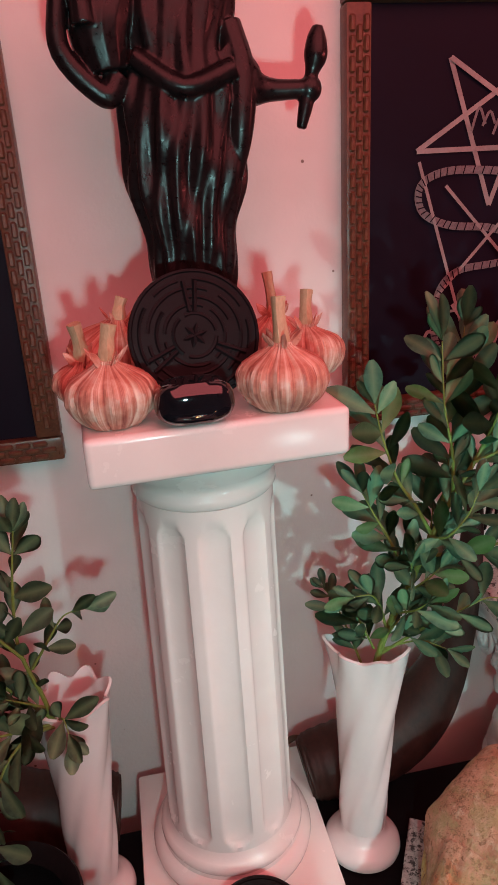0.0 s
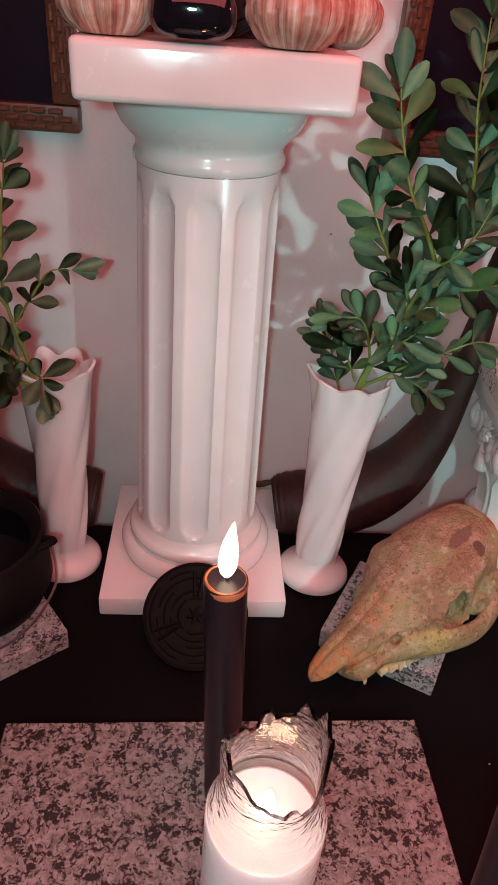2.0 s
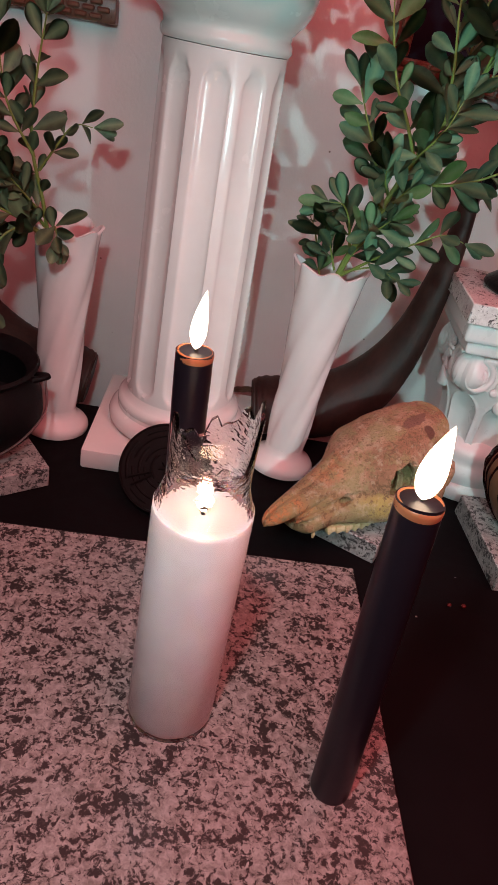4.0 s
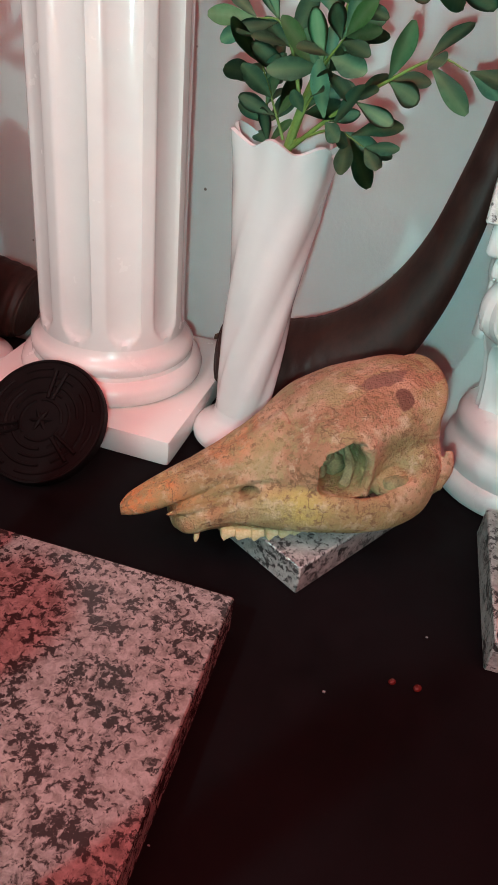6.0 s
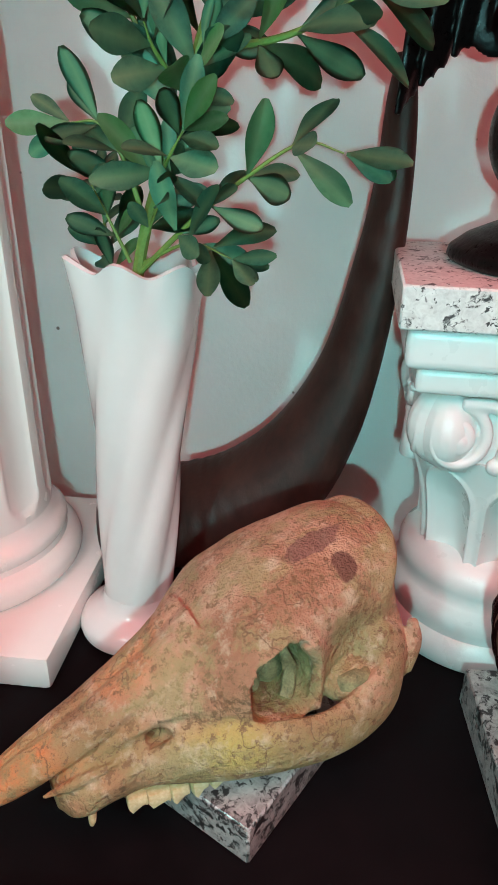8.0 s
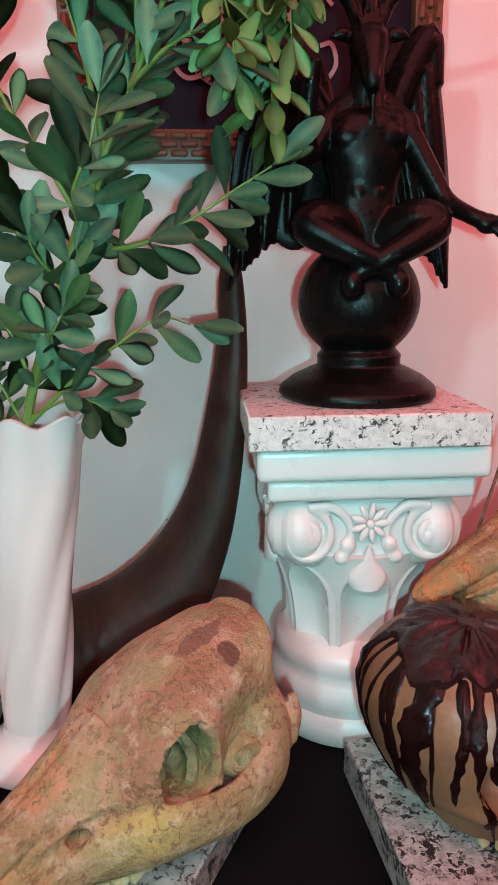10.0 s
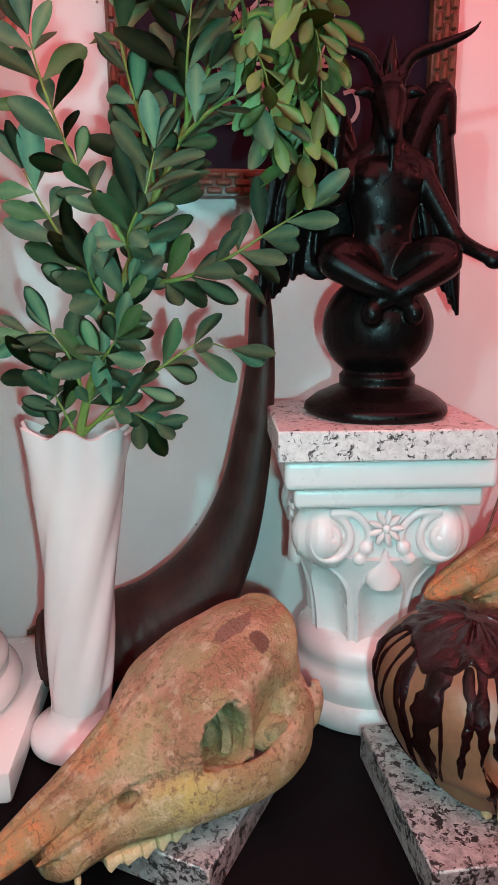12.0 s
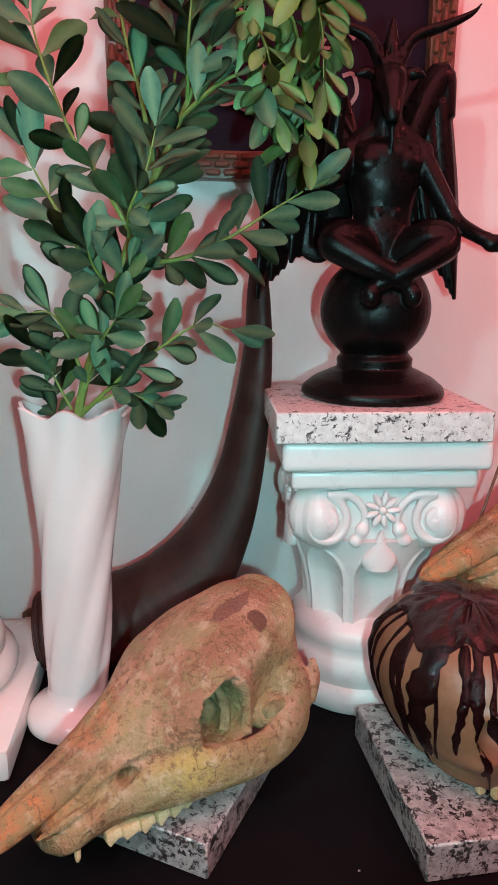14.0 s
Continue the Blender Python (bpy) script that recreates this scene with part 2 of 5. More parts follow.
BLACK_TOP = simple("black_table_paint", (0.004, 0.0035, 0.004), (0.009, 0.007, 0.008), 9, 0.60, bump_by=0.0004)
BLACK_TOP.node_tree.nodes["Principled BSDF"].inputs["Specular IOR Level"].default_value = 0.05
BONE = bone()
# greenish bone whose dark end stands in for shade deep in the sockets
SOCKET = simple("socket_shade_bone", (0.045, 0.042, 0.015), (0.36, 0.32, 0.16), 150, 0.7, bump_by=0.0030)
TOOTH = simple("tooth_enamel", (0.45, 0.33, 0.12), (0.75, 0.66, 0.42), 120, 0.4, bump_by=0.0004)
HORN = simple("dark_horn", (0.012, 0.0055, 0.0045), (0.062, 0.024, 0.018), 34, 0.50, (1, 1, 0.5), 0.0014)
HORN.node_tree.nodes["Principled BSDF"].inputs["Specular IOR Level"].default_value = 0.3
RESIN = simple("black_resin", (0.005, 0.004, 0.005), (0.013, 0.010, 0.011), 40, 0.33, bump_by=0.0006)
RESIN.node_tree.nodes["Principled BSDF"].inputs["Specular IOR Level"].default_value = 0.35
RESIN_MATT = simple("dark_bronze_resin", (0.002, 0.0017, 0.0017), (0.005, 0.004, 0.004), 60, 0.34, bump_by=0.0007)
RESIN_MATT.node_tree.nodes["Principled BSDF"].inputs["Specular IOR Level"].default_value = 0.17
DISC = simple("black_cast_disc", (0.004, 0.005, 0.006), (0.010, 0.011, 0.013), 80, 0.45, bump_by=0.0004)
DISC.node_tree.nodes["Principled BSDF"].inputs["Specular IOR Level"].default_value = 0.12
DISC_BROWN = simple("dark_brown_disc", (0.003, 0.0025, 0.0025), (0.008, 0.005, 0.005), 80, 0.62, bump_by=0.0004)
DISC_BROWN.node_tree.nodes["Principled BSDF"].inputs["Specular IOR Level"].default_value = 0.10
OBSIDIAN = simple("polished_black_stone", (0.004, 0.004, 0.006), (0.010, 0.010, 0.014), 20, 0.06, rough_var=0.02, coat=1.0)
FRAME_WOOD = simple("carved_brown_frame", (0.040, 0.014, 0.008), (0.19, 0.085, 0.045), 55, 0.36, (1, 1, 1), 0.0008)
PRINT = simple("dark_print", (0.007, 0.006, 0.013), (0.011, 0.009, 0.019), 6, 0.50)
PRINT.node_tree.nodes["Principled BSDF"].inputs["Specular IOR Level"].default_value = 0.1
PRINT_PALE = simple("pale_print", (0.20, 0.20, 0.20), (0.36, 0.36, 0.35), 60, 0.5)
PRINT_GREY = simple("grey_print", (0.09, 0.09, 0.10), (0.24, 0.24, 0.25), 400, 0.5)
IRON = simple("cast_iron", (0.003, 0.003, 0.0035), (0.008, 0.0075, 0.008), 120, 0.6, bump_by=0.0008)
IRON.node_tree.nodes["Principled BSDF"].inputs["Specular IOR Level"].default_value = 0.15
WIRE = simple("grey_wire", (0.16, 0.15, 0.15), (0.32, 0.30, 0.30), 90, 0.35, metal=0.9)
BLACK_WAX = wax("black_wax", (0.014, 0.010, 0.016), 0.0)
# rim of the black candles coloured orange in place of flame glow
RIM_WAX = wax("flame_tint_rim_wax", (0.55, 0.20, 0.09), 0.5)
MELT_WAX = wax("melted_black_wax", (0.05, 0.016, 0.010), 0.0)
MELT_WAX.node_tree.nodes["Principled BSDF"].inputs["Roughness"].default_value = 0.06
WHITE_WAX = wax("white_wax", (0.57, 0.58, 0.58), 0.4)
GLASS = clear_glass()
FLAME = glow("flame", (1.0, 0.80, 0.56), 9.0)
SOOT = simple("wick_soot", (0.01, 0.008, 0.008), (0.05, 0.04, 0.035), 300, 0.8)
LEAF = leaf_material("leaf_green", (0.030, 0.115, 0.070), (0.060, 0.190, 0.115), (0.13, 0.33, 0.070))
LEAF_FRESH = leaf_material("leaf_fresh", (0.10, 0.27, 0.035), (0.18, 0.40, 0.045), (0.30, 0.46, 0.06))
LEAF_DULL = leaf_material("leaf_dull", (0.030, 0.060, 0.035), (0.050, 0.100, 0.055), (0.090, 0.120, 0.055))
STEM = simple("green_stem", (0.10, 0.16, 0.03), (0.22, 0.32, 0.07), 90, 0.5, bump_by=0.0005)
TWIG = simple("brown_twig", (0.05, 0.03, 0.02), (0.13, 0.085, 0.05), 120, 0.7, bump_by=0.0006)
GARLIC = garlic_skin()
GARLIC_STEM = simple("dry_garlic_stem", (0.38, 0.26, 0.15), (0.66, 0.55, 0.36), 120, 0.6, (1, 1, 0.3), 0.0005)
SKULL_TAN = simple("aged_resin_skull", (0.16, 0.072, 0.04), (0.27, 0.135, 0.072), 40, 0.40, bump_by=0.0010)
DRIP = simple("dark_red_wax_drips", (0.010, 0.004, 0.004), (0.040, 0.009, 0.010), 60, 0.16, bump_by=0.0030)
BEAD = simple("dark_red_drop", (0.07, 0.012, 0.012), (0.14, 0.025, 0.02), 90, 0.08)
ROOM_WALL = simple("room_paint", (0.20, 0.16, 0.15), (0.30, 0.25, 0.23), 4, 0.8)
FLOOR_WOOD = simple("brown_floor", (0.08, 0.045, 0.03), (0.16, 0.10, 0.06), 9, 0.5, (1, 8, 1))
INCENSE = simple("incense_stick", (0.14, 0.09, 0.06), (0.25, 0.18, 0.13), 200, 0.8)


# ---------------------------------------------------------------- mesh helpers
def mesh_object(name, bm, mat, smooth=True):
    bmesh.ops.recalc_face_normals(bm, faces=bm.faces)
    me = bpy.data.meshes.new(name)
    bm.to_mesh(me)
    bm.free()
    if smooth:
        me.shade_smooth()
        me.set_sharp_from_angle(angle=radians(42))
    me.materials.append(mat)
    return new(name, me)


def part(name, bm, mat, parent, label="", m=None, smooth=True):
    ob = mesh_object(name, bm, mat, smooth)
    ob.parent = parent
    if m is not None:
        ob.matrix_basis = m
    return tagged(ob, label)


def thing(name, m, label, category, group="", kind=""):
    ob = new(name)
    ob.empty_display_size = 0.02
    ob.matrix_basis = m
    return tagged(ob, label, category, group, kind)


def blank():
    return bmesh.new()


def box(bm, centre, size, bevel=0.0, m=None, segments=2):
    made = bmesh.ops.create_cube(bm, size=1.0)["verts"]
    bmesh.ops.transform(bm, verts=made, matrix=(m or Matrix.Identity(4)) @ Matrix.Translation(centre) @ Matrix.Diagonal((*size, 1)))
    if bevel:
        edges = list({e for v in made for e in v.link_edges})
        bmesh.ops.bevel(bm, geom=edges, offset=bevel, segments=segments, affect="EDGES", profile=0.6)
    return bm


def rings(bm, loops, cap0=True, cap1=True, closed=True):
    """Skins rows of points, all of one length, into a sheet or tube."""
    rows = [[bm.verts.new(p) for p in loop] for loop in loops]
    n = len(rows[0])
    for a, b in zip(rows, rows[1:]):
        for j in range(n if closed else n - 1):
            k = (j + 1) % n
            bm.faces.new((a[j], a[k], b[k], b[j]))
    if cap0:
        bm.faces.new(rows[0][::-1])
    if cap1:
        bm.faces.new(rows[-1])
    return rows


def lathe(bm, profile, segments=48, shape=None, cap0=True, cap1=True, centre=(0, 0)):
    """Turns (radius, height) rows round z; shape(angle, height, radius) gives the radius."""
    loops = []
    for r, z in profile:
        loop = []
        for j in range(segments):
            a = 2 * math.pi * j / segments
            q = shape(a, z, r) if shape else r
            loop.append((centre[0] + q * math.cos(a), centre[1] + q * math.sin(a), z))
        loops.append(loop)
    rings(bm, loops, cap0, cap1)
    return bm


def smooth_path(points, steps):
    """A Catmull-Rom curve through points of any length."""
    pts = [np.array(p, float) for p in points]
    pts = [2 * pts[0] - pts[1]] + pts + [2 * pts[-1] - pts[-2]]
    out = []
    for i in range(1, len(pts) - 2):
        a, b, c, d = pts[i - 1:i + 3]
        for k in range(steps):
            t = k / steps
            out.append(0.5 * (2 * b + (c - a) * t + (2 * a - 5 * b + 4 * c - d) * t * t + (3 * b - a - 3 * c + d) * t ** 3))
    out.append(pts[-2])
    return out


def tube(bm, points, segments=10, steps=6, flat=1.0, wob=None):
    """A round tube through rows of x, y, z, radius."""
    path = smooth_path(points, steps)
    side = None
    loops = []
    for i, p in enumerate(path):
        t = Vector((path[min(i + 1, len(path) - 1)] - path[max(i - 1, 0)])[:3])
        t.normalize()
        if side is None:
            side = t.orthogonal().normalized()
        side = (side - t * side.dot(t)).normalized()
        up = t.cross(side)
        r = max(float(p[3]), 1e-5)
        loop = []
        for j in range(segments):
            a = 2 * math.pi * j / segments
            q = r * (wob(i / (len(path) - 1), a) if wob else 1)
            loop.append(Vector(p[:3]) + side * (q * math.cos(a)) + up * (q * flat * math.sin(a)))
        loops.append(loop)
    rings(bm, loops)
    return bm


def ball(bm, centre, size, m=None, u=20, v=14):
    made = bmesh.ops.create_uvsphere(bm, u_segments=u, v_segments=v, radius=1.0)["verts"]
    bmesh.ops.transform(bm, verts=made, matrix=Matrix.Translation(centre) @ (m or Matrix.Identity(4)) @ Matrix.Diagonal((*size, 1)))
    return bm


def blend_solid(ob, voxel, passes):
    """Fuses the joined forms of a mesh into one skin."""
    r = ob.modifiers.new("fuse", "REMESH")
    r.mode, r.voxel_size, r.use_smooth_shade = "VOXEL", voxel, True
    s = ob.modifiers.new("soften", "SMOOTH")
    s.factor, s.iterations = 0.5, passes
    return ob


def settle(ob, pivot, shift, turn=0.0, size=1.0, tall=None):
    """Moves, turns and sizes a built thing about a point of its foot."""
    foot = Vector(pivot)
    grow = Matrix.Diagonal((size, size, tall or size, 1))
    ob.matrix_basis = Matrix.Translation(foot + Vector(shift)) @ pose(0, 0, 0, 0, 0, turn) @ grow @ Matrix.Translation(-foot) @ ob.matrix_basis
    return ob


def bumpy(p, scale, amount):
    return amount * noise.noise(Vector(p) * scale)

# ---------------------------------------------------------------- the room
WALL_Y = 0.63


def structure(name, size, centre, mat, label, category):
    return tagged(mesh_object(name, box(blank(), centre, size), mat, False), label, category, kind="structure")


structure("wall_north", (3.6, 0.12, 2.5), (0.3, WALL_Y + 0.06, 0.5), PLASTER, "white plaster wall with small specks and faint stains", "wall")
structure("wall_east", (0.12, 3.4, 2.5), (2.16, -1.07, 0.5), ROOM_WALL, "plain dim painted wall", "wall")
structure("wall_west", (0.12, 3.4, 2.5), (-1.56, -1.07, 0.5), ROOM_WALL, "plain dim painted wall", "wall")
structure("wall_south", (3.6, 0.12, 2.5), (0.3, -2.83, 0.5), ROOM_WALL, "plain dim painted wall", "wall")
structure("ceiling", (3.6, 3.58, 0.1), (0.3, -1.10, 1.80), ROOM_WALL, "plain dim painted ceiling", "ceiling")
structure("floor", (3.6, 3.58, 0.1), (0.3, -1.10, -0.80), FLOOR_WOOD, "brown wooden floor", "floor")

# ---------------------------------------------------------------- the black table
table = thing("altar_table", pose(0, 0, 0), "black painted wooden table set close to the wall", "table")
bm = blank()
box(bm, (0.30, 0.196, -0.015), (1.40, 0.732, 0.03), 0.003)
part("tabletop", bm, BLACK_TOP, table)
for lx in (-0.36, 0.96):
    for ly in (-0.13, 0.52):
        part("leg", box(blank(), (lx, ly, -0.39), (0.05, 0.05, 0.72), 0.003), BLACK_TOP, table)


# ---------------------------------------------------------------- framed prints
def ribbon(bm, points, width, y=0.0, closed=False, steps=1):
    """A flat stroke in the x-z plane, laid over the strokes before it."""
    y -= 0.00022 * (len(bm.verts) % 97) / 8 if len(bm.verts) else 0.0
    pts = [np.array(p, float) for p in (smooth_path(points, steps) if steps > 1 else points)]
    loops = []
    for i, p in enumerate(pts):
        d = pts[min(i + 1, len(pts) - 1)] - pts[max(i - 1, 0)]
        d = d / (np.linalg.norm(d) + 1e-9)
        n = np.array((-d[1], d[0])) * width / 2
        loops.append([(p[0] + n[0], y, p[1] + n[1]), (p[0] - n[0], y, p[1] - n[1]),
                      (p[0] - n[0], y + 0.0001, p[1] - n[1]), (p[0] + n[0], y + 0.0001, p[1] + n[1])])
    rings(bm, loops)


CARVED = []
for size in ((0.0115, 0.0032, 0.0046), (0.0046, 0.0032, 0.0115)):
    bm = box(blank(), (0, 0, 0), size, 0.0012, segments=1)
    me = bpy.data.meshes.new("carved_block")
    bm.to_mesh(me)
    bm.free()
    me.materials.append(FRAME_WOOD)
    CARVED.append(me)


def framed_print(x0, x1, z0, z1, label):
    """A print behind a carved basket-weave frame, its back on the wall."""
    w, deep = 0.020, 0.016
    ob = thing("framed_print", pose((x0 + x1) / 2, WALL_Y - 0.001, z0), label, "picture", "pictures on the wall")
    hw, hh = (x1 - x0) / 2, z1 - z0
    part("backing", box(blank(), (0, -0.004, hh / 2), (2 * hw - w, 0.007, hh - w), 0.0), PRINT, ob, "almost black navy print", smooth=False)
    for name, length, centre, up in (("rail", 2 * hw, (0, w / 2), 0), ("rail", 2 * hw, (0, hh - w / 2), 0), ("stile", hh - 2 * w - 0.001, (-hw + w / 2, hh / 2), 1), ("stile", hh - 2 * w - 0.001, (hw - w / 2, hh / 2), 1)):
        size = (length, deep, w) if not up else (w, deep, length)
        side = part(name, box(blank(), (centre[0], -deep / 2, centre[1]), size, 0.0025), FRAME_WOOD, ob)
        step = 0.0135
        n = int(length / step)
        for i in range(n):
            for row in range(3):
                along = -length / 2 + (i + 0.5 + (0.5 if row == 1 else 0)) * step
                if abs(along) > length / 2 - 0.008:
                    continue
                across = (row - 1) * 0.0056
                block = new("carved_block", CARVED[up])
                block.parent = side
                block.matrix_basis = pose(centre[0] + (across if up else along), -deep - 0.0006, centre[1] + (along if up else across))
    return ob


right_print = framed_print(0.313, 0.567, 0.3635, 0.7085, "dark navy print of a pale star in a carved brown frame")
left_print = framed_print(-0.1865, 0.0675, 0.3630, 0.7080, "dark navy print with pale ring in a carved brown frame")

# pale line figure on the right print, in its own frame (x from its middle, z from its foot)
Y = -0.0090
bm = blank()
TL, TR, LE, RI, LO = (-0.040, 0.288), (0.040, 0.288), (-0.066, 0.222), (0.066, 0.222), (0.0, 0.178)
for a, b in ((TL, LO), (LO, TR), (TR, LE), (LE, RI), (RI, TL)):
    ribbon(bm, [a, b], 0.0039, Y)
for sgn in (-1, 1):
    ribbon(bm, [(sgn * 0.064, 0.214), (sgn * 0.008, 0.044)], 0.0027, Y)
    ribbon(bm, [(sgn * 0.040, 0.195), (-sgn * 0.052, 0.098)], 0.0027, Y)
    ribbon(bm, [(sgn * 0.008, 0.044), (-sgn * 0.030, 0.098)], 0.0032, Y)
    ribbon(bm, [(sgn * 0.018, 0.092), (sgn * 0.036, 0.092)], 0.0023, Y)
    ribbon(bm, [(sgn * 0.026, 0.058), (sgn * 0.045, 0.052), (sgn * 0.055, 0.062), (sgn * 0.052, 0.075), (sgn * 0.044, 0.074)], 0.0030, Y, steps=6)
part("printed_figure", bm, PRINT_PALE, right_print, "pale grey printed line figure", smooth=False)
bm = blank()
SNAKE = [(0.030, 0.200), (0.000, 0.205), (-0.040, 0.206), (-0.062, 0.196), (-0.060, 0.176), (-0.036, 0.164), (0.000, 0.160), (0.030, 0.150), (0.036, 0.136), (0.010, 0.130),
         (-0.025, 0.126), (-0.042, 0.110), (-0.046, 0.082), (-0.040, 0.060), (-0.022, 0.048), (0.004, 0.046)]
ribbon(bm, SNAKE, 0.0062, Y - 0.0010, steps=6)
path = smooth_path(SNAKE, 10)
part("printed_serpent", bm, PRINT_GREY, right_print, "grey scaled winding printed band", smooth=False)
scales = blank()
for a, b in zip(path[::2], path[1::2]):
    d = (b - a) / (np.linalg.norm(b - a) + 1e-9)
    n = np.array((-d[1], d[0])) * 0.0030
    ribbon(scales, [a - n, a + n + d * 0.0016], 0.0010, Y - 0.0020)
part("printed_scales", scales, PRINT, right_print, smooth=False)
bm = blank()
for k in range(5):
    ribbon(bm, [(-0.020 + k * 0.009, 0.235 + 0.004 * math.sin(k * 2)), (-0.014 + k * 0.009, 0.252 - 0.003 * k % 3), (-0.008 + k * 0.008, 0.240)], 0.0022, Y - 0.0010, steps=4)
part("printed_emblem", bm, PRINT_GREY, right_print, smooth=False)

bm = blank()
for radius, cx, cz, a0, a1, width in ((0.0965, 0.0, 0.176, -190, 170, 0.0120), (0.030, 0.046, 0.156, -100, 200, 0.0110), (0.030, 0.046, 0.216, -160, 120, 0.0110), (0.030, -0.046, 0.156, -20, 280, 0.0110), (0.030, -0.046, 0.216, 60, 340, 0.0110), (0.016, 0.0, 0.186, 0, 350, 0.008)):
    ribbon(bm, [(cx + radius * math.cos(radians(a)), cz + radius * math.sin(radians(a))) for a in range(a0, a1 + 1, 8)], width, Y)
part("printed_ring", bm, PRINT_PALE, left_print, "pale grey printed ring and coils", smooth=False)

# ---------------------------------------------------------------- tall white column
column = thing("column_pedestal", pose(0.1715, 0.5225, 0), "tall white glazed ceramic column with fluted shaft", "pedestal")
part("base", box(blank(), (0, 0, 0.0105), (0.165, 0.165, 0.021), 0.0035), CERAMIC, column)
foot = [(0.050, 0.021), (0.066, 0.0215), (0.0695, 0.025), (0.0705, 0.030), (0.0690, 0.035), (0.0650, 0.0385), (0.0620, 0.040), (0.0610, 0.043),
        (0.0625, 0.046), (0.0620, 0.050), (0.0590, 0.053), (0.0560, 0.056), (0.0545, 0.061), (0.045, 0.0612)]
part("foot_moulding", lathe(blank(), foot, 72), CERAMIC, column)
FLUTES = 10


def fluted(a, z, r):
    q = ((a + radians(91.5)) * FLUTES / (2 * math.pi) + 0.5) % 1.0 - 0.5
    e = min(1.0, max(0.0, (z - 0.066) / 0.013), max(0.0, (0.354 - z) / 0.013))
    half = 0.35 * math.sqrt(max(0.0, 1 - (1 - e) ** 2))
    if half < 0.02 or abs(q) > half:
        return r
    return r - 0.0046 * (1 - (q / half) ** 2) ** 0.6 * (0.5 + 0.5 * e)


shaft = []
for i in range(64):
    z = 0.0605 + (0.366 - 0.0605) * i / 63
    shaft.append((0.0545 - 0.0045 * i / 63, z))
for z in (0.068, 0.070, 0.072, 0.074, 0.350, 0.348, 0.346, 0.344):
    shaft.append((0.0545 - 0.0045 * (z - 0.0605) / 0.3055, z))
part("shaft", lathe(blank(), sorted(shaft, key=lambda p: p[1]), 10 * 26, fluted), CERAMIC, column)
neck = [(r, 0.366 + (z - 0.366) * 1.072) for r, z in [(0.044, 0.366), (0.0505, 0.3665), (0.0525, 0.369), (0.0525, 0.373), (0.0505, 0.376), (0.0510, 0.380), (0.0550, 0.384), (0.0600, 0.389), (0.0635, 0.395),
        (0.0655, 0.401), (0.0665, 0.4075), (0.055, 0.4085)]]
part("capital", lathe(blank(), neck, 72), CERAMIC, column)
plate = blank()
box(plate, (0, 0, 0), (0.1545, 0.160, 0.030), 0.0042, segments=3)
part("top_plate", plate, CERAMIC, column, m=pose(-0.001, -0.0155, 0.4265, 0, 0, 3.0))
PLATE_Z = 0.4415


# ---------------------------------------------------------------- things on the column
def garlic(x, y, turn, radius, lean, stem_len, label, cloves=9):
    ob = thing("garlic_bulb", pose(x, y, PLATE_Z, lean, 0, turn), label, "garlic", "garlic bulbs on the column")

    def lobes(a, z, r):
        dip = abs(math.sin(a * cloves / 2 + 0.4 * math.sin(a * 2 + turn)))
        return r * (0.87 + 0.15 * dip ** 0.5) + 0.0006 * math.sin(a * 31 + z * 300)
    prof = []
    for i in range(22):
        u = i / 21
        z = 0.0008 + u * 1.42 * radius
        r = radius * (math.sin(math.pi * (0.14 + 0.80 * u)) ** 0.62) * (1 if u < 0.7 else 1 - 0.62 * ((u - 0.7) / 0.3) ** 1.3)
        prof.append((max(r, 0.006), z))
    part("bulb", lathe(blank(), prof, 72, lobes), GARLIC, ob)
    top = 1.42 * radius
    part("stem", tube(blank(), [(0, 0, top - 0.006, 0.0064), (0.0006, 0, top + 0.004, 0.0046), (0.002, 0.001, top + stem_len * 0.6, 0.0037), (0.004, 0.001, top + stem_len, 0.0042)], 12, 5,
                      wob=lambda t, a: 1 + 0.10 * math.sin(a * 4)), GARLIC_STEM, ob, "dry cut stem")
    skin = blank()
    for k in range(5):
        a = k * 1.25 + turn
        c, s = math.cos(a), math.sin(a)
        tube(skin, [(c * 0.004, s * 0.004, top - 0.003, 0.0022), (c * 0.009, s * 0.009, top + 0.003, 0.003), (c * 0.013, s * 0.012, top + 0.0075, 0.0004)], 6, 4, flat=0.25)
    part("papery_skin", skin, GARLIC, ob)
    return ob


garlic(0.1155, 0.449, 20, 0.0260, 0, 0.020, "pink-striped garlic bulb with a short pale stem")
garlic(0.2150, 0.446, 75, 0.0270, 0, 0.026, "pink-striped garlic bulb with a pale upright stem")
garlic(0.2500, 0.506, 10, 0.0242, -12, 0.024, "pinkish garlic bulb with a brown stem")
garlic(0.2380, 0.562, 140, 0.0252, 0, 0.030, "reddish garlic bulb behind the others")
garlic(0.1190, 0.534, 40, 0.0334, 10, 0.014, "large garlic bulb with frayed papery top")
garlic(0.0990, 0.499, 200, 0.0200, -6, 0.024, "small garlic bulb half hidden behind another")


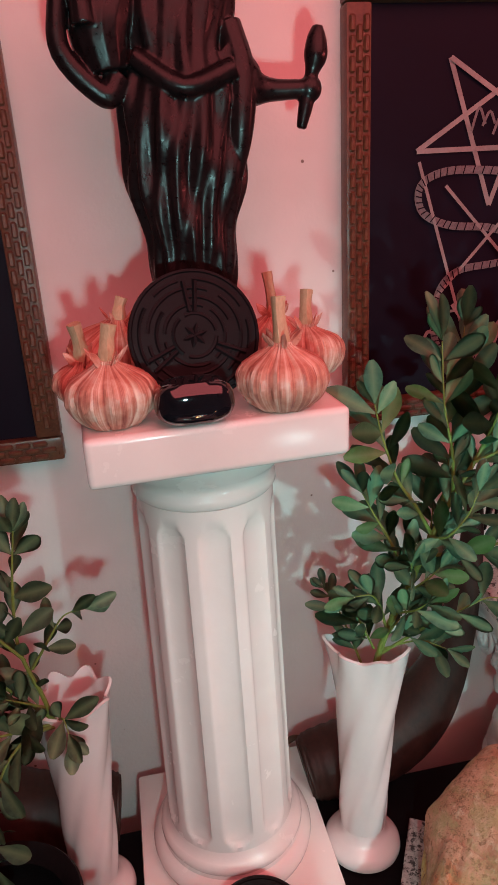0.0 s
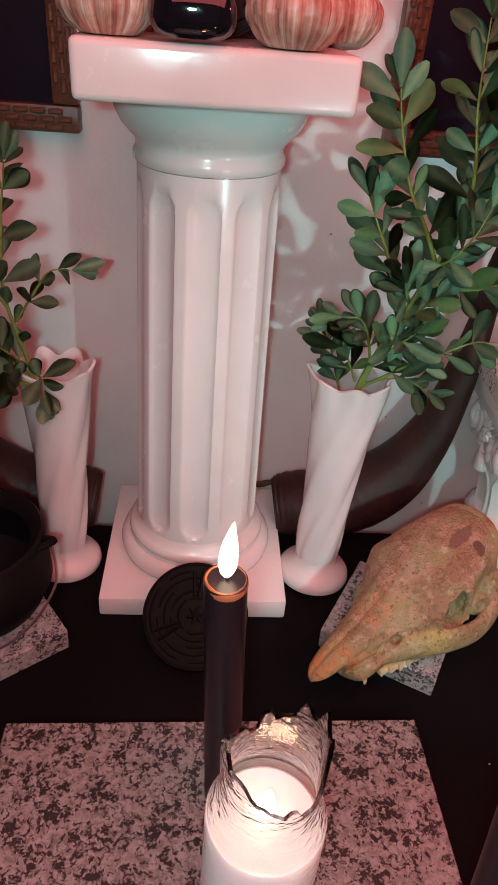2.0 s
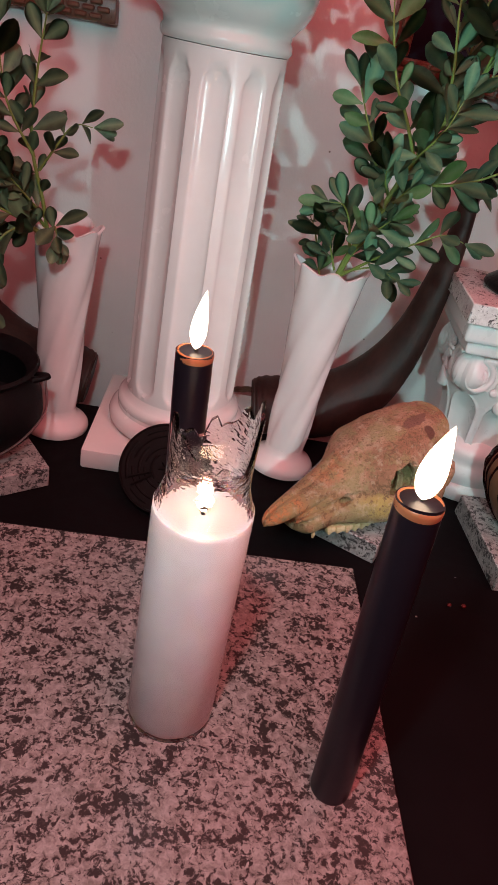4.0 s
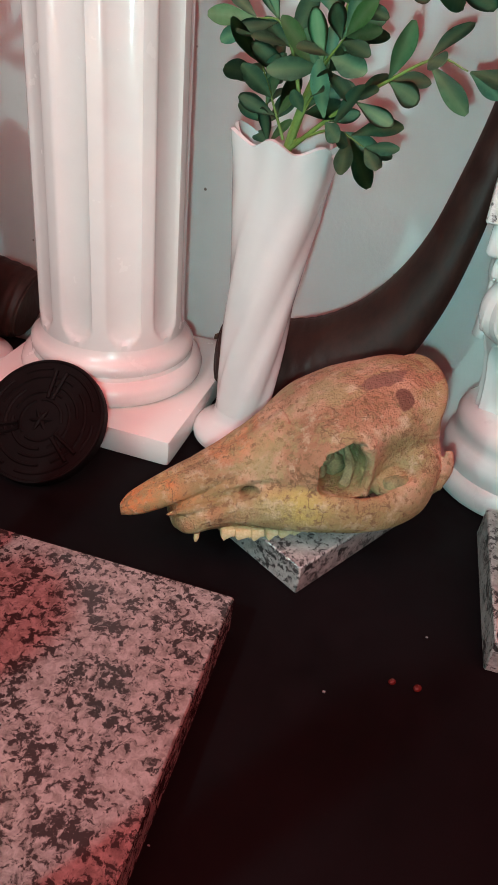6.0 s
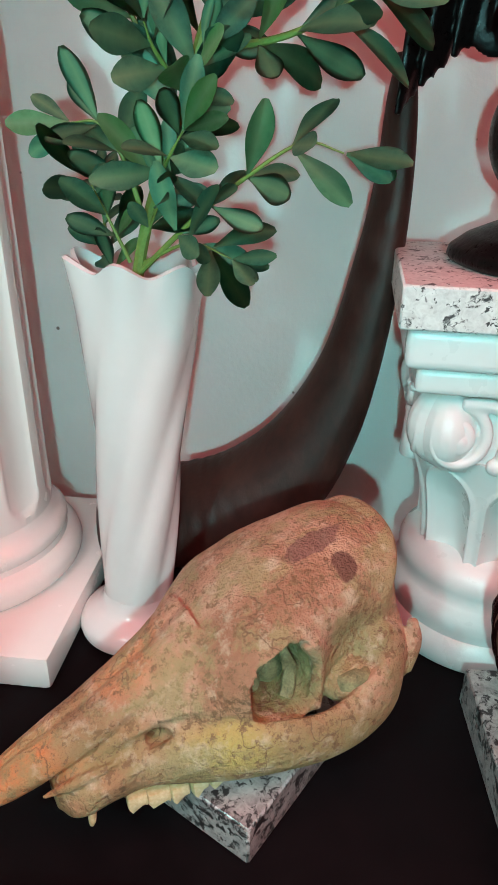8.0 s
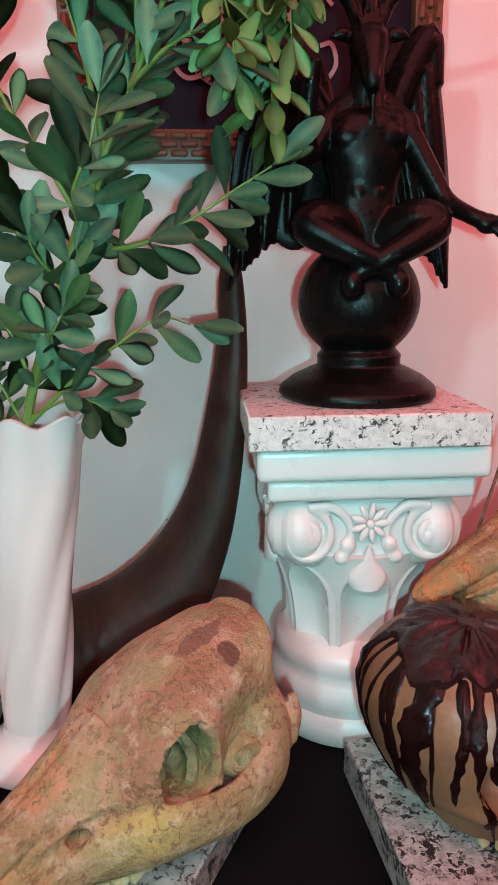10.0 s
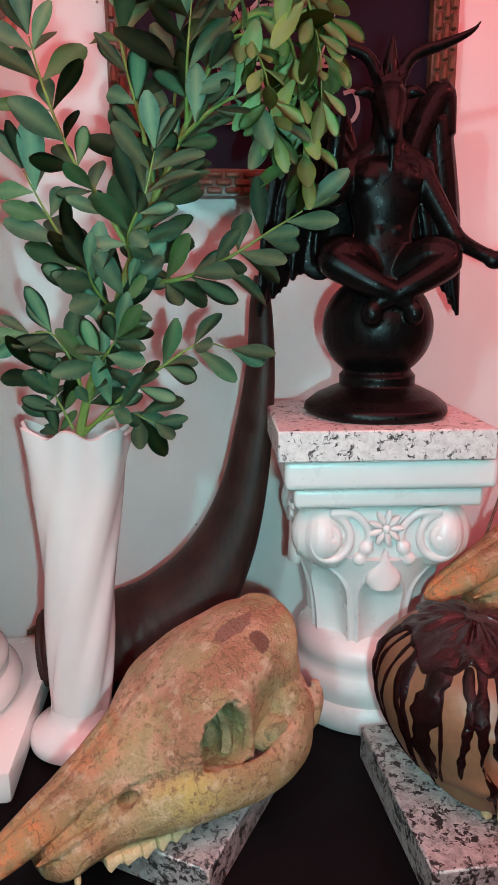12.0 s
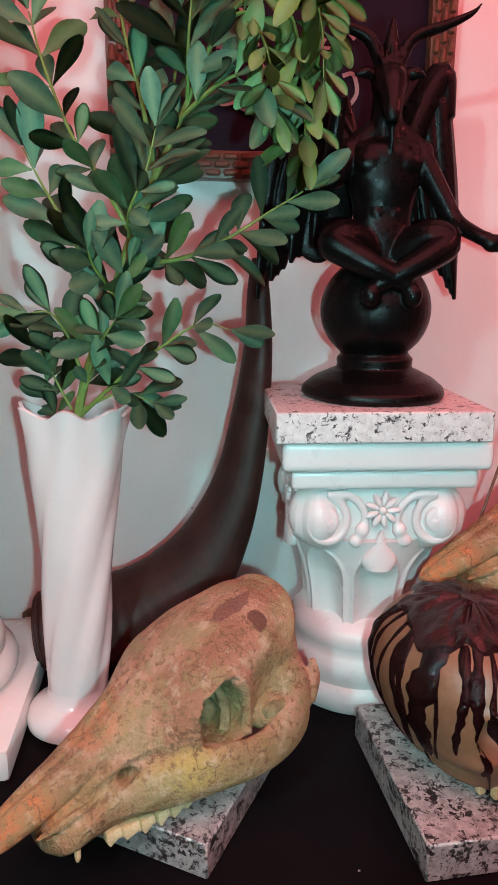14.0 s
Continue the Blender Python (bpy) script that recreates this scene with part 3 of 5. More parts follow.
def labyrinth_disc(name, m, radius, mat, label):
    ob = thing(name, m, label, "disc", "labyrinth discs")
    prof = [(0.0005, 0.0042), (radius - 0.0012, 0.0042), (radius, 0.003), (radius, -0.003), (radius - 0.0015, -0.0042), (0.0005, -0.0042)]
    part("plate", lathe(blank(), prof, 72, cap0=True, cap1=True), mat, ob)
    for k, rr in enumerate((0.965, 0.84, 0.71, 0.58, 0.46, 0.33)):
        q = radius * rr
        gaps = [radians(g) for g in ((0, 120, 240), (20, 95, 140, 215, 260, 335), (60, 180, 300), (10, 110, 130, 230, 250, 350), (60, 180, 300), (0, 120, 240))[k]]
        arc = []
        steps = 96
        for i in range(steps + 1):
            a = 2 * math.pi * i / steps
            near = k > 0 and any(abs((a - g + math.pi) % (2 * math.pi) - math.pi) < 0.10 for g in gaps)
            if near or i == steps:
                if i == steps and not near:
                    arc.append((q * math.cos(a), q * math.sin(a), 0.0036, 0.0015))
                if len(arc) > 3:
                    part("ridge", tube(blank(), arc, 6, 1), mat, ob)
                arc = []
            else:
                arc.append((q * math.cos(a), q * math.sin(a), 0.0036, 0.0015))
    for k in range(3):
        for da in (-0.11, 0.11):
            a = radians(90 + 120 * k) + da
            part("ridge", tube(blank(), [(radius * 0.36 * math.cos(a), radius * 0.36 * math.sin(a), 0.0044, 0.0016), (radius * 0.82 * math.cos(a), radius * 0.82 * math.sin(a), 0.0044, 0.0016)], 6, 2), mat, ob)
    for k in range(6):
        a = radians(60 * k + 15)
        part("star_ray", tube(blank(), [(0, 0, 0.0038, 0.0018), (radius * 0.11 * math.cos(a), radius * 0.11 * math.sin(a), 0.0038, 0.0018), (radius * 0.19 * math.cos(a), radius * 0.19 * math.sin(a), 0.0040, 0.0005)], 6, 3), mat, ob)
    return ob


labyrinth_disc("labyrinth_disc", pose(0.1690, 0.484, PLATE_Z + 0.0395, 74, 0, 3), 0.0405, DISC, "black round disc with raised labyrinth leaning on the statue")
labyrinth_disc("labyrinth_disc", pose(0.1740, 0.4135, 0.0310, 40, 0, -4), 0.0438, DISC_BROWN, "dark brown labyrinth disc leaning on the column foot")

stone = thing("black_stone", pose(0.1605, 0.433, PLATE_Z, 0, 0, 0) @ Matrix.Scale(0.96, 4), "polished black tumbled stone with rounded edges", "stone")
bm = blank()
loops = []
for i in range(13):
    u = -1 + 2 * i / 12
    k = max(0.0, 1 - abs(u) ** 2.6) ** (1 / 2.6)
    loop = []
    for j in range(32):
        a = 2 * math.pi * j / 32
        e = (abs(math.cos(a)) ** 3.2 + abs(math.sin(a)) ** 3.2) ** (-1 / 3.2)
        loop.append((0.0235 * k * e * math.cos(a) * (1 - 0.04 * u), 0.0145 * k * e * math.sin(a), 0.0146 + 0.0145 * u))
    loops.append(loop)
rings(bm, loops[1:-1])
part("body", bm, OBSIDIAN, stone)


def robed_statue():
    """A plain dark robed figure with both arms out, as one skin."""
    bm = blank()
    cx, cy = 0.190, 0.552

    def body(zs, wx, wy, dx, fold):
        loops = []
        for z, a_, b_, d_, f_ in zip(zs, wx, wy, dx, fold):
            loop = []
            for j in range(120):
                t = 2 * math.pi * j / 120
                front = max(0.0, -math.sin(t)) ** 0.5
                drape = f_ * (math.sin(t * 11 + z * 38) * 0.6 + 0.55 * math.sin(t * 19 - z * 70)) * (0.45 + 0.55 * front)
                swirl = f_ * 0.5 * math.sin(z * 120 + 3.2 * math.cos(t))
                k = 1 + drape + swirl
                loop.append((cx + d_ + a_ * k * math.cos(t), cy + b_ * k * math.sin(t), z))
            loops.append(loop)
        rings(bm, loops)
    rows = smooth_path([(0.4385, 0.036, 0.028, 0.000, 0.02), (0.452, 0.036, 0.028, 0.0, 0.03), (0.475, 0.0290, 0.026, 0.001, 0.07), (0.510, 0.0305, 0.027, 0.001, 0.08), (0.545, 0.0355, 0.029, 0.000, 0.08),
                        (0.580, 0.0430, 0.031, 0.0, 0.08), (0.605, 0.0440, 0.031, 0.002, 0.07), (0.625, 0.0420, 0.030, 0.001, 0.06), (0.642, 0.0360, 0.027, 0.0, 0.05),
                        (0.665, 0.0400, 0.027, 0.0, 0.05), (0.695, 0.0420, 0.024, 0.0, 0.04), (0.712, 0.0330, 0.020, 0.0, 0.02), (0.722, 0.0120, 0.012, 0.0, 0.0)], 7)
    body(*zip(*rows))
    tube(bm, [(cx, cy, 0.715, 0.012), (cx, cy - 0.002, 0.735, 0.011)], 12, 3)
    ball(bm, (cx, cy - 0.004, 0.752), (0.0175, 0.020, 0.0235))
    # sleeve and raised arm on one side
    tube(bm, [(cx - 0.030, cy - 0.004, 0.690, 0.018), (cx - 0.048, cy - 0.010, 0.660, 0.021), (cx - 0.046, cy - 0.012, 0.632, 0.014)], 14, 5)
    tube(bm, [(cx - 0.040, cy - 0.012, 0.630, 0.0095), (cx - 0.050, cy - 0.016, 0.620, 0.0075), (cx - 0.074, cy - 0.020, 0.643, 0.0068), (cx - 0.072, cy - 0.022, 0.672, 0.0058), (cx - 0.070, cy - 0.022, 0.700, 0.0055)], 12, 6)
    ball(bm, (cx - 0.070, cy - 0.022, 0.706), (0.008, 0.008, 0.010))
    tube(bm, [(cx - 0.058, cy - 0.026, 0.655, 0.0080), (cx - 0.060, cy - 0.026, 0.690, 0.0070), (cx - 0.070, cy - 0.026, 0.730, 0.010)], 12, 4)
    # straight arm with a short torch on the other
    tube(bm, [(cx + 0.030, cy - 0.006, 0.640, 0.016), (cx + 0.046, cy - 0.012, 0.624, 0.013), (cx + 0.060, cy - 0.014, 0.6205, 0.0072), (cx + 0.086, cy - 0.018, 0.6200, 0.0056)], 12, 6)
    ball(bm, (cx + 0.087, cy - 0.018, 0.620), (0.008, 0.007, 0.008))
    tube(bm, [(cx + 0.080, cy - 0.018, 0.597, 0.0035), (cx + 0.084, cy - 0.018, 0.612, 0.0052), (cx + 0.088, cy - 0.018, 0.628, 0.0046), (cx + 0.091, cy - 0.018, 0.638, 0.0080), (cx + 0.092, cy - 0.018, 0.648, 0.0066), (cx + 0.093, cy - 0.018, 0.655, 0.0035)], 12, 5)
    # gathered cloth at the hip
    tube(bm, [(cx + 0.034, cy - 0.010, 0.658, 0.009), (cx + 0.040, cy - 0.016, 0.630, 0.010), (cx + 0.038, cy - 0.018, 0.600, 0.009), (cx + 0.034, cy - 0.016, 0.570, 0.004)], 14, 6)
    tube(bm, [(cx - 0.030, cy - 0.020, 0.640, 0.006), (cx, cy - 0.029, 0.622, 0.006), (cx + 0.034, cy - 0.024, 0.632, 0.006)], 12, 6)
    ob = mesh_object("robed_statue", bm, RESIN)
    blend_solid(ob, 0.0011, 2)
    settle(ob, (cx, cy, 0.4385), (-0.0110, -0.0060, PLATE_Z - 0.4385), 0, 0.93, 0.99)
    return tagged(ob, "dark glossy robed statue with outstretched arms on the column", "statue")


robed_statue()


# ---------------------------------------------------------------- milk-glass vases
def vase(x, y, turn, height, lean, flare):
    ob = thing("milk_glass_vase", pose(x, y, 0.0012, lean[0], lean[1], 0) @ pose(0, 0, 0, 0, 0, turn), "white milk-glass bud vase with swirled ribs and scalloped lip", "vase", "vases beside the column")

    def swirl(a, z, r):
        u = z / height
        ribs = min(1, max(0, (u - 0.10) / 0.1)) * (1 - 0.3 * u)
        q = r + 0.0013 * ribs * math.sin(6 * (a - u * 2.5)) + 0.0005 * ribs * math.sin(12 * (a - u * 2.5) + 0.8)
        lip = max(0.0, (u - 0.86) / 0.14)
        return q + lip ** 1.6 * 0.0032 * math.cos(7 * a)
    outer = [(0.0320, 0.0), (0.0328, 0.0030), (0.0322, 0.0068), (0.0295, 0.0105), (0.0235, 0.0145), (0.0195, 0.0185), (0.0190, 0.024)]
    for i in range(1, 15):
        u = i / 14
        outer.append((0.0192 + 0.0025 * math.sin(math.pi * u * 0.75) + flare * max(0, u - 0.42) ** 1.7 / 0.58 ** 1.7, 0.024 + u * (height * 0.99 - 0.024)))
    inner = [(r - 0.0030, z + 0.0006) for r, z in outer[::-1] if z > 0.03]
    prof = outer + [(outer[-1][0] + 0.0006, height), (outer[-1][0] - 0.0016, height + 0.0007)] + inner
    part("foot", lathe(blank(), outer[:7], 72), MILK, ob)
    bm = lathe(blank(), prof[6:], 96, swirl)
    for v in bm.verts:
        u = v.co.z / height
        if u > 0.82:
            a = math.atan2(v.co.y, v.co.x)
            v.co.z += 0.0030 * ((u - 0.82) / 0.18) * math.cos(7 * a)
    part("body", bm, MILK, ob)
    return ob


settle(vase(0.2860, 0.4990, 10, 0.2025, (-3.0, 2.2), 0.0108), (0.2860, 0.4990, 0), (0, 0, 0), 0, 1.04)
vase(0.0490, 0.5080, 70, 0.206, (-1.5, 1.5), 0.0085)


# ---------------------------------------------------------------- leafy cuttings
def leaf_mesh(name, length, width, fold, curl, mat):
    bm = blank()
    loops = []
    for i in range(13):
        u = i / 12
        w = width * (0.06 + 0.94 * math.sin(math.pi * min(1, u ** 1.38 * 0.955 + 0.01)) ** 0.82) * (0.76 + 0.34 * u) * 0.5
        z = -curl * u * u * length
        loops.append([(u * length, -w, z + fold * w), (u * length, -w * 0.5, z + fold * w * 0.4), (u * length, 0, z), (u * length, w * 0.5, z + fold * w * 0.4), (u * length, w, z + fold * w)])
    rings(bm, loops, False, False, closed=False)
    top = list(bm.faces)
    made = bmesh.ops.solidify(bm, geom=top, thickness=0.0004)
    me = bpy.data.meshes.new(name)
    bmesh.ops.recalc_face_normals(bm, faces=bm.faces)
    bm.to_mesh(me)
    bm.free()
    me.shade_smooth()
    me.materials.append(mat)
    return me


LEAVES = [leaf_mesh("leaf", 0.033, 0.0132, 0.14, 0.06, LEAF), leaf_mesh("leaf", 0.037, 0.0128, 0.22, 0.18, LEAF), leaf_mesh("leaf", 0.028, 0.0118, 0.10, -0.10, LEAF), leaf_mesh("leaf", 0.032, 0.0140, 0.16, 0.26, LEAF)]
LEAVES_FRESH = [leaf_mesh("leaf", 0.029, 0.0092, 0.25, 0.15, LEAF_FRESH), leaf_mesh("leaf", 0.023, 0.0086, 0.35, 0.05, LEAF_FRESH)]
LEAVES_DULL = [leaf_mesh("leaf", 0.029, 0.0145, 0.25, 0.10, LEAF_DULL), leaf_mesh("leaf", 0.032, 0.0140, 0.40, 0.22, LEAF_DULL), leaf_mesh("leaf", 0.025, 0.0140, 0.15, -0.10, LEAF_DULL)]


def cutting(base, label, branches, leaves, seed, stem_mat):
    """Branches given as rows of x, y, z with leaf size and spacing; leaves go in turning pairs."""
    rng = random.Random(seed)
    ob = thing("leafy_cutting", pose(*base), label, "plant", "cuttings in vases")
    o = Vector(base)
    for pts, r0, size, gap, start in branches:
        rel = [Vector(p) - o for p in pts]
        n = len(rel)
        part("stem", tube(blank(), [(*p, r0 * (1 - 0.75 * i / (n - 1))) for i, p in enumerate(rel)], 8, 6), stem_mat, ob)
        path = [Vector(p) for p in smooth_path([tuple(p) for p in rel], 24)]
        run, since, k = 0.0, 0.0, 0
        total = sum((b - a).length for a, b in zip(path, path[1:]))
        for a, b in zip(path, path[1:]):
            d = (b - a).length
            run, since = run + d, since + d
            last = b is path[-1]
            if run < start * total or (since < gap * 0.86 and not last):
                continue
            since, k = 0.0, k + 1
            t = (b - a).normalized()
            side = t.cross(Vector((0, -0.35, 1)))
            side = side.normalized() if side.length > 0.1 else Vector((1, 0, 0))
            up = side.cross(t).normalized()
            turn = rng.uniform(-0.5, 0.5) + (k % 2) * math.pi / 2 * 0.8
            fan = ((0, math.pi * 0.9, math.pi * 1.5) if rng.random() < (0.9 if leaves is LEAVES else 0.3) else (0, math.pi * 0.95)) if not last else (0, math.pi, math.pi / 2, 3 * math.pi / 2)
            for f in fan:
                phi = f + turn
                out = side * math.cos(phi) + up * math.sin(phi)
                open_angle = rng.uniform(0.6, 1.15) if not last else rng.uniform(0.15, 0.6)
                way = (t * math.cos(open_angle) + out * math.sin(open_angle)).normalized()
                face = Vector((0.05, -1.0, 0.45)) + Vector((rng.uniform(-0.55, 0.55), rng.uniform(-0.3, 0.3), rng.uniform(-0.5, 0.5)))
                face = (face - way * face.dot(way)).normalized()
                leaf = new("leaf", rng.choice(LEAVES_FRESH if gap < 0.0108 and leaves is LEAVES else leaves))
                leaf.parent = ob
                s = size * rng.uniform(0.72, 1.18) * (0.8 if last else 1.0)
                m = Matrix((way, face.cross(way), face)).transposed().to_4x4()
                leaf.matrix_basis = Matrix.Translation(b + way * 0.0012) @ m @ Matrix.Diagonal((s, s, s, 1))
    return ob


VB = (0.288, 0.494, 0.170)
RIGHT_BRANCHES = [
    # main stem and its top
    ([(0.287, 0.494, 0.12), (0.302, 0.490, 0.205), (0.322, 0.486, 0.260), (0.341, 0.484, 0.310), (0.368, 0.482, 0.365), (0.392, 0.480, 0.420), (0.400, 0.482, 0.470)], 0.0032, 1.0, 0.021, 0.32),
    # to the demon figure
    ([(0.335, 0.484, 0.285), (0.364, 0.478, 0.288), (0.388, 0.474, 0.297), (0.415, 0.472, 0.313), (0.432, 0.470, 0.323)], 0.0016, 0.95, 0.017, 0.2),
    # low arm over the horn
    ([(0.300, 0.490, 0.195), (0.330, 0.480, 0.222), (0.354, 0.472, 0.240), (0.376, 0.468, 0.253), (0.392, 0.466, 0.250)], 0.0014, 0.85, 0.024, 0.25),
    # low arm to the column
    ([(0.305, 0.488, 0.220), (0.298, 0.484, 0.245), (0.290, 0.480, 0.258), (0.278, 0.480, 0.258)], 0.0013, 0.9, 0.016, 0.25),
    ([(0.288, 0.496, 0.180), (0.280, 0.505, 0.205), (0.272, 0.520, 0.225), (0.266, 0.535, 0.232)], 0.0012, 0.75, 0.013, 0.2),
    # high arms to the column
    ([(0.338, 0.484, 0.300), (0.322, 0.480, 0.330), (0.308, 0.478, 0.352), (0.296, 0.476, 0.385), (0.290, 0.476, 0.410)], 0.0016, 1.0, 0.0165, 0.2),
    ([(0.320, 0.486, 0.262), (0.305, 0.478, 0.300), (0.292, 0.476, 0.325), (0.282, 0.476, 0.345)], 0.0014, 0.95, 0.0165, 0.2),
    ([(0.352, 0.484, 0.330), (0.346, 0.476, 0.370), (0.338, 0.474, 0.405), (0.334, 0.474, 0.450)], 0.0016, 1.0, 0.0165, 0.15),
    ([(0.345, 0.490, 0.315), (0.356, 0.505, 0.350), (0.362, 0.512, 0.400), (0.366, 0.514, 0.450)], 0.0016, 1.0, 0.0165, 0.15),
    # yellow-green tips hanging by the print
    ([(0.385, 0.480, 0.405), (0.408, 0.470, 0.418), (0.424, 0.466, 0.405), (0.430, 0.464, 0.375), (0.432, 0.462, 0.345)], 0.0014, 0.92, 0.0085, 0.25),
    ([(0.390, 0.482, 0.420), (0.416, 0.474, 0.440), (0.438, 0.470, 0.430), (0.446, 0.468, 0.400)], 0.0014, 0.92, 0.0088, 0.2),
    ([(0.388, 0.478, 0.405), (0.402, 0.462, 0.405), (0.412, 0.456, 0.385), (0.416, 0.454, 0.360)], 0.0012, 0.88, 0.0085, 0.25),
    ([(0.394, 0.480, 0.430), (0.412, 0.466, 0.445), (0.428, 0.460, 0.430), (0.438, 0.458, 0.400), (0.440, 0.458, 0.375)], 0.0012, 0.88, 0.0090, 0.25),
    ([(0.336, 0.484, 0.300), (0.340, 0.462, 0.312), (0.350, 0.455, 0.330), (0.356, 0.452, 0.350)], 0.0012, 0.90, 0.0125, 0.2),
    ([(0.312, 0.487, 0.235), (0.322, 0.472, 0.246), (0.330, 0.466, 0.256)], 0.0012, 0.85, 0.0120, 0.25),
    ([(0.365, 0.480, 0.360), (0.388, 0.468, 0.375), (0.404, 0.464, 0.378), (0.415, 0.462, 0.365)], 0.0014, 0.85, 0.0145, 0.2),
    # inner growth
    ([(0.318, 0.487, 0.250), (0.330, 0.474, 0.270), (0.338, 0.468, 0.283)], 0.0012, 0.85, 0.0120, 0.3),
    ([(0.325, 0.487, 0.270), (0.318, 0.472, 0.283), (0.316, 0.466, 0.292)], 0.0012, 0.88, 0.0120, 0.4),
    ([(0.330, 0.486, 0.280), (0.342, 0.500, 0.300), (0.346, 0.508, 0.318)], 0.0012, 0.9, 0.0110, 0.2),
    ([(0.302, 0.490, 0.205), (0.312, 0.486, 0.226), (0.320, 0.482, 0.238)], 0.0010, 0.7, 0.0110, 0.3),
    ([(0.302, 0.490, 0.200), (0.328, 0.480, 0.212), (0.348, 0.472, 0.208)], 0.0010, 0.8, 0.0140, 0.55),
    ([(0.296, 0.492, 0.200), (0.287, 0.488, 0.222), (0.281, 0.486, 0.236)], 0.0010, 0.8, 0.0110, 0.3),
    ([(0.370, 0.482, 0.370), (0.372, 0.468, 0.395), (0.376, 0.462, 0.425)], 0.0012, 1.05, 0.0130, 0.2),
]
settle(cutting(VB, "leafy green cutting with rounded leaves in the white vase", RIGHT_BRANCHES, LEAVES, 5, STEM), (0.364, 0.477, 0.119), (-0.004, -0.002, 0.014), -5.4)
LEFT_BRANCHES = [
    ([(0.050, 0.501, 0.13), (0.040, 0.495, 0.215), (0.030, 0.490, 0.270), (0.034, 0.488, 0.320), (0.042, 0.486, 0.365)], 0.0022, 0.9, 0.018, 0.42),
    ([(0.036, 0.492, 0.250), (0.052, 0.490, 0.275), (0.064, 0.492, 0.290), (0.078, 0.496, 0.290)], 0.0012, 0.8, 0.020, 0.3),
    ([(0.046, 0.498, 0.190), (0.028, 0.475, 0.205), (0.010, 0.460, 0.195), (-0.004, 0.450, 0.160), (-0.006, 0.445, 0.120)], 0.0016, 1.0, 0.014, 0.2),
    ([(0.046, 0.498, 0.195), (0.052, 0.482, 0.208), (0.056, 0.470, 0.200)], 0.0010, 0.85, 0.012, 0.3),
    ([(0.044, 0.498, 0.195), (0.015, 0.490, 0.240), (-0.010, 0.486, 0.280), (-0.022, 0.484, 0.330)], 0.0016, 1.0, 0.015, 0.2),
    ([(0.032, 0.490, 0.260), (0.012, 0.484, 0.300), (0.006, 0.482, 0.350)], 0.0014, 0.95, 0.015, 0.2),
    ([(0.044, 0.498, 0.192), (0.020, 0.470, 0.215), (0.000, 0.455, 0.225), (-0.025, 0.446, 0.215)], 0.0014, 1.0, 0.013, 0.2),
    ([(0.040, 0.496, 0.210), (0.026, 0.480, 0.232), (0.018, 0.470, 0.245)], 0.0012, 0.95, 0.011, 0.2),
]
settle(cutting((0.050, 0.501, 0.170), "dark green leafy cutting in the white vase", LEFT_BRANCHES, LEAVES_DULL, 9, STEM), (0.017, 0.476, 0.096), (0.001, -0.004, 0.010), 2.0, 0.968)


# ---------------------------------------------------------------- big horns behind the vases
def horn(mirror):
    rows = [(0.250, 0.563, 0.0315, 0.0270), (0.262, 0.563, 0.0335, 0.0325), (0.300, 0.564, 0.0370, 0.0355), (0.335, 0.565, 0.0480, 0.0360), (0.366, 0.566, 0.0730, 0.0325), (0.388, 0.567, 0.1080, 0.0255),
            (0.403, 0.568, 0.1500, 0.0190), (0.412, 0.569, 0.2000, 0.0148), (0.4165, 0.570, 0.2450, 0.0112), (0.4165, 0.570, 0.2850, 0.0085), (0.4155, 0.570, 0.3060, 0.0040)]
    if mirror:
        rows = [(0.322 - x, y, z, r) for x, y, z, r in rows]

    def ridges(t, a):
        return 1 + (0.022 * math.sin(t * 190 + 0.8 * math.sin(a)) * max(0, 1 - t * 2.4)) + 0.012 * math.sin(a * 3 + t * 9) + 0.006 * math.sin(a * 17)
    ob = thing("horn", pose(0, 0, 0), "large dark brown curved animal horn standing against the wall", "horn", "pair of horns")
    part("sheath", tube(blank(), rows, 40, 14, flat=0.74, wob=ridges), HORN, ob)
    return ob


horn(False)
horn(True)


# ---------------------------------------------------------------- granite tiles
def tile(x, y, z, turn, sx, sy, thick, mat, label, name="granite_tile"):
    ob = thing(name, pose(x, y, z, 0, 0, turn), label, "tile", "granite tiles")
    bm = blank()
    box(bm, (0, 0, thick / 2), (sx, sy, thick), 0.0010, segments=1)
    part("slab", bm, mat, ob)
    return ob


tile(0.1935, 0.1845, 0, 1.0, 0.297, 0.272, 0.0245, GRANITE, "large square pink-grey speckled granite tile under the candles")
tile(0.3487, 0.4283, 0, -30.0, 0.100, 0.100, 0.0210, GRANITE_GREY, "small speckled granite tile under the animal skull")
tile(0.5265, 0.4070, 0, 3.0, 0.110, 0.114, 0.0220, GRANITE_GREY, "small speckled granite tile under the resin skull")
tile(-0.0055, 0.4165, 0, 36.0, 0.108, 0.108, 0.0210, GRANITE_GREY, "small speckled granite tile under the cauldron")


# ---------------------------------------------------------------- animal skull
def loft(bm, rows, steps, seg, square=0.85, push=None):
    """Rows of x, half width, top z, bottom z; lateral is y."""
    loops = []
    for x, w, zt, zb in smooth_path(rows, steps):
        loop = []
        zc = zb + (zt - zb) * 0.45
        for j in range(seg):
            a = 2 * math.pi * j / seg
            c, s = math.cos(a), math.sin(a)
            y = w * math.copysign(abs(c) ** square, c)
            z = zc + (zt - zc if s > 0 else zc - zb) * math.copysign(abs(s) ** square, s)
            p = (x, y, z)
            loop.append(push(p) if push else p)
        loops.append(loop)
    rings(bm, loops)


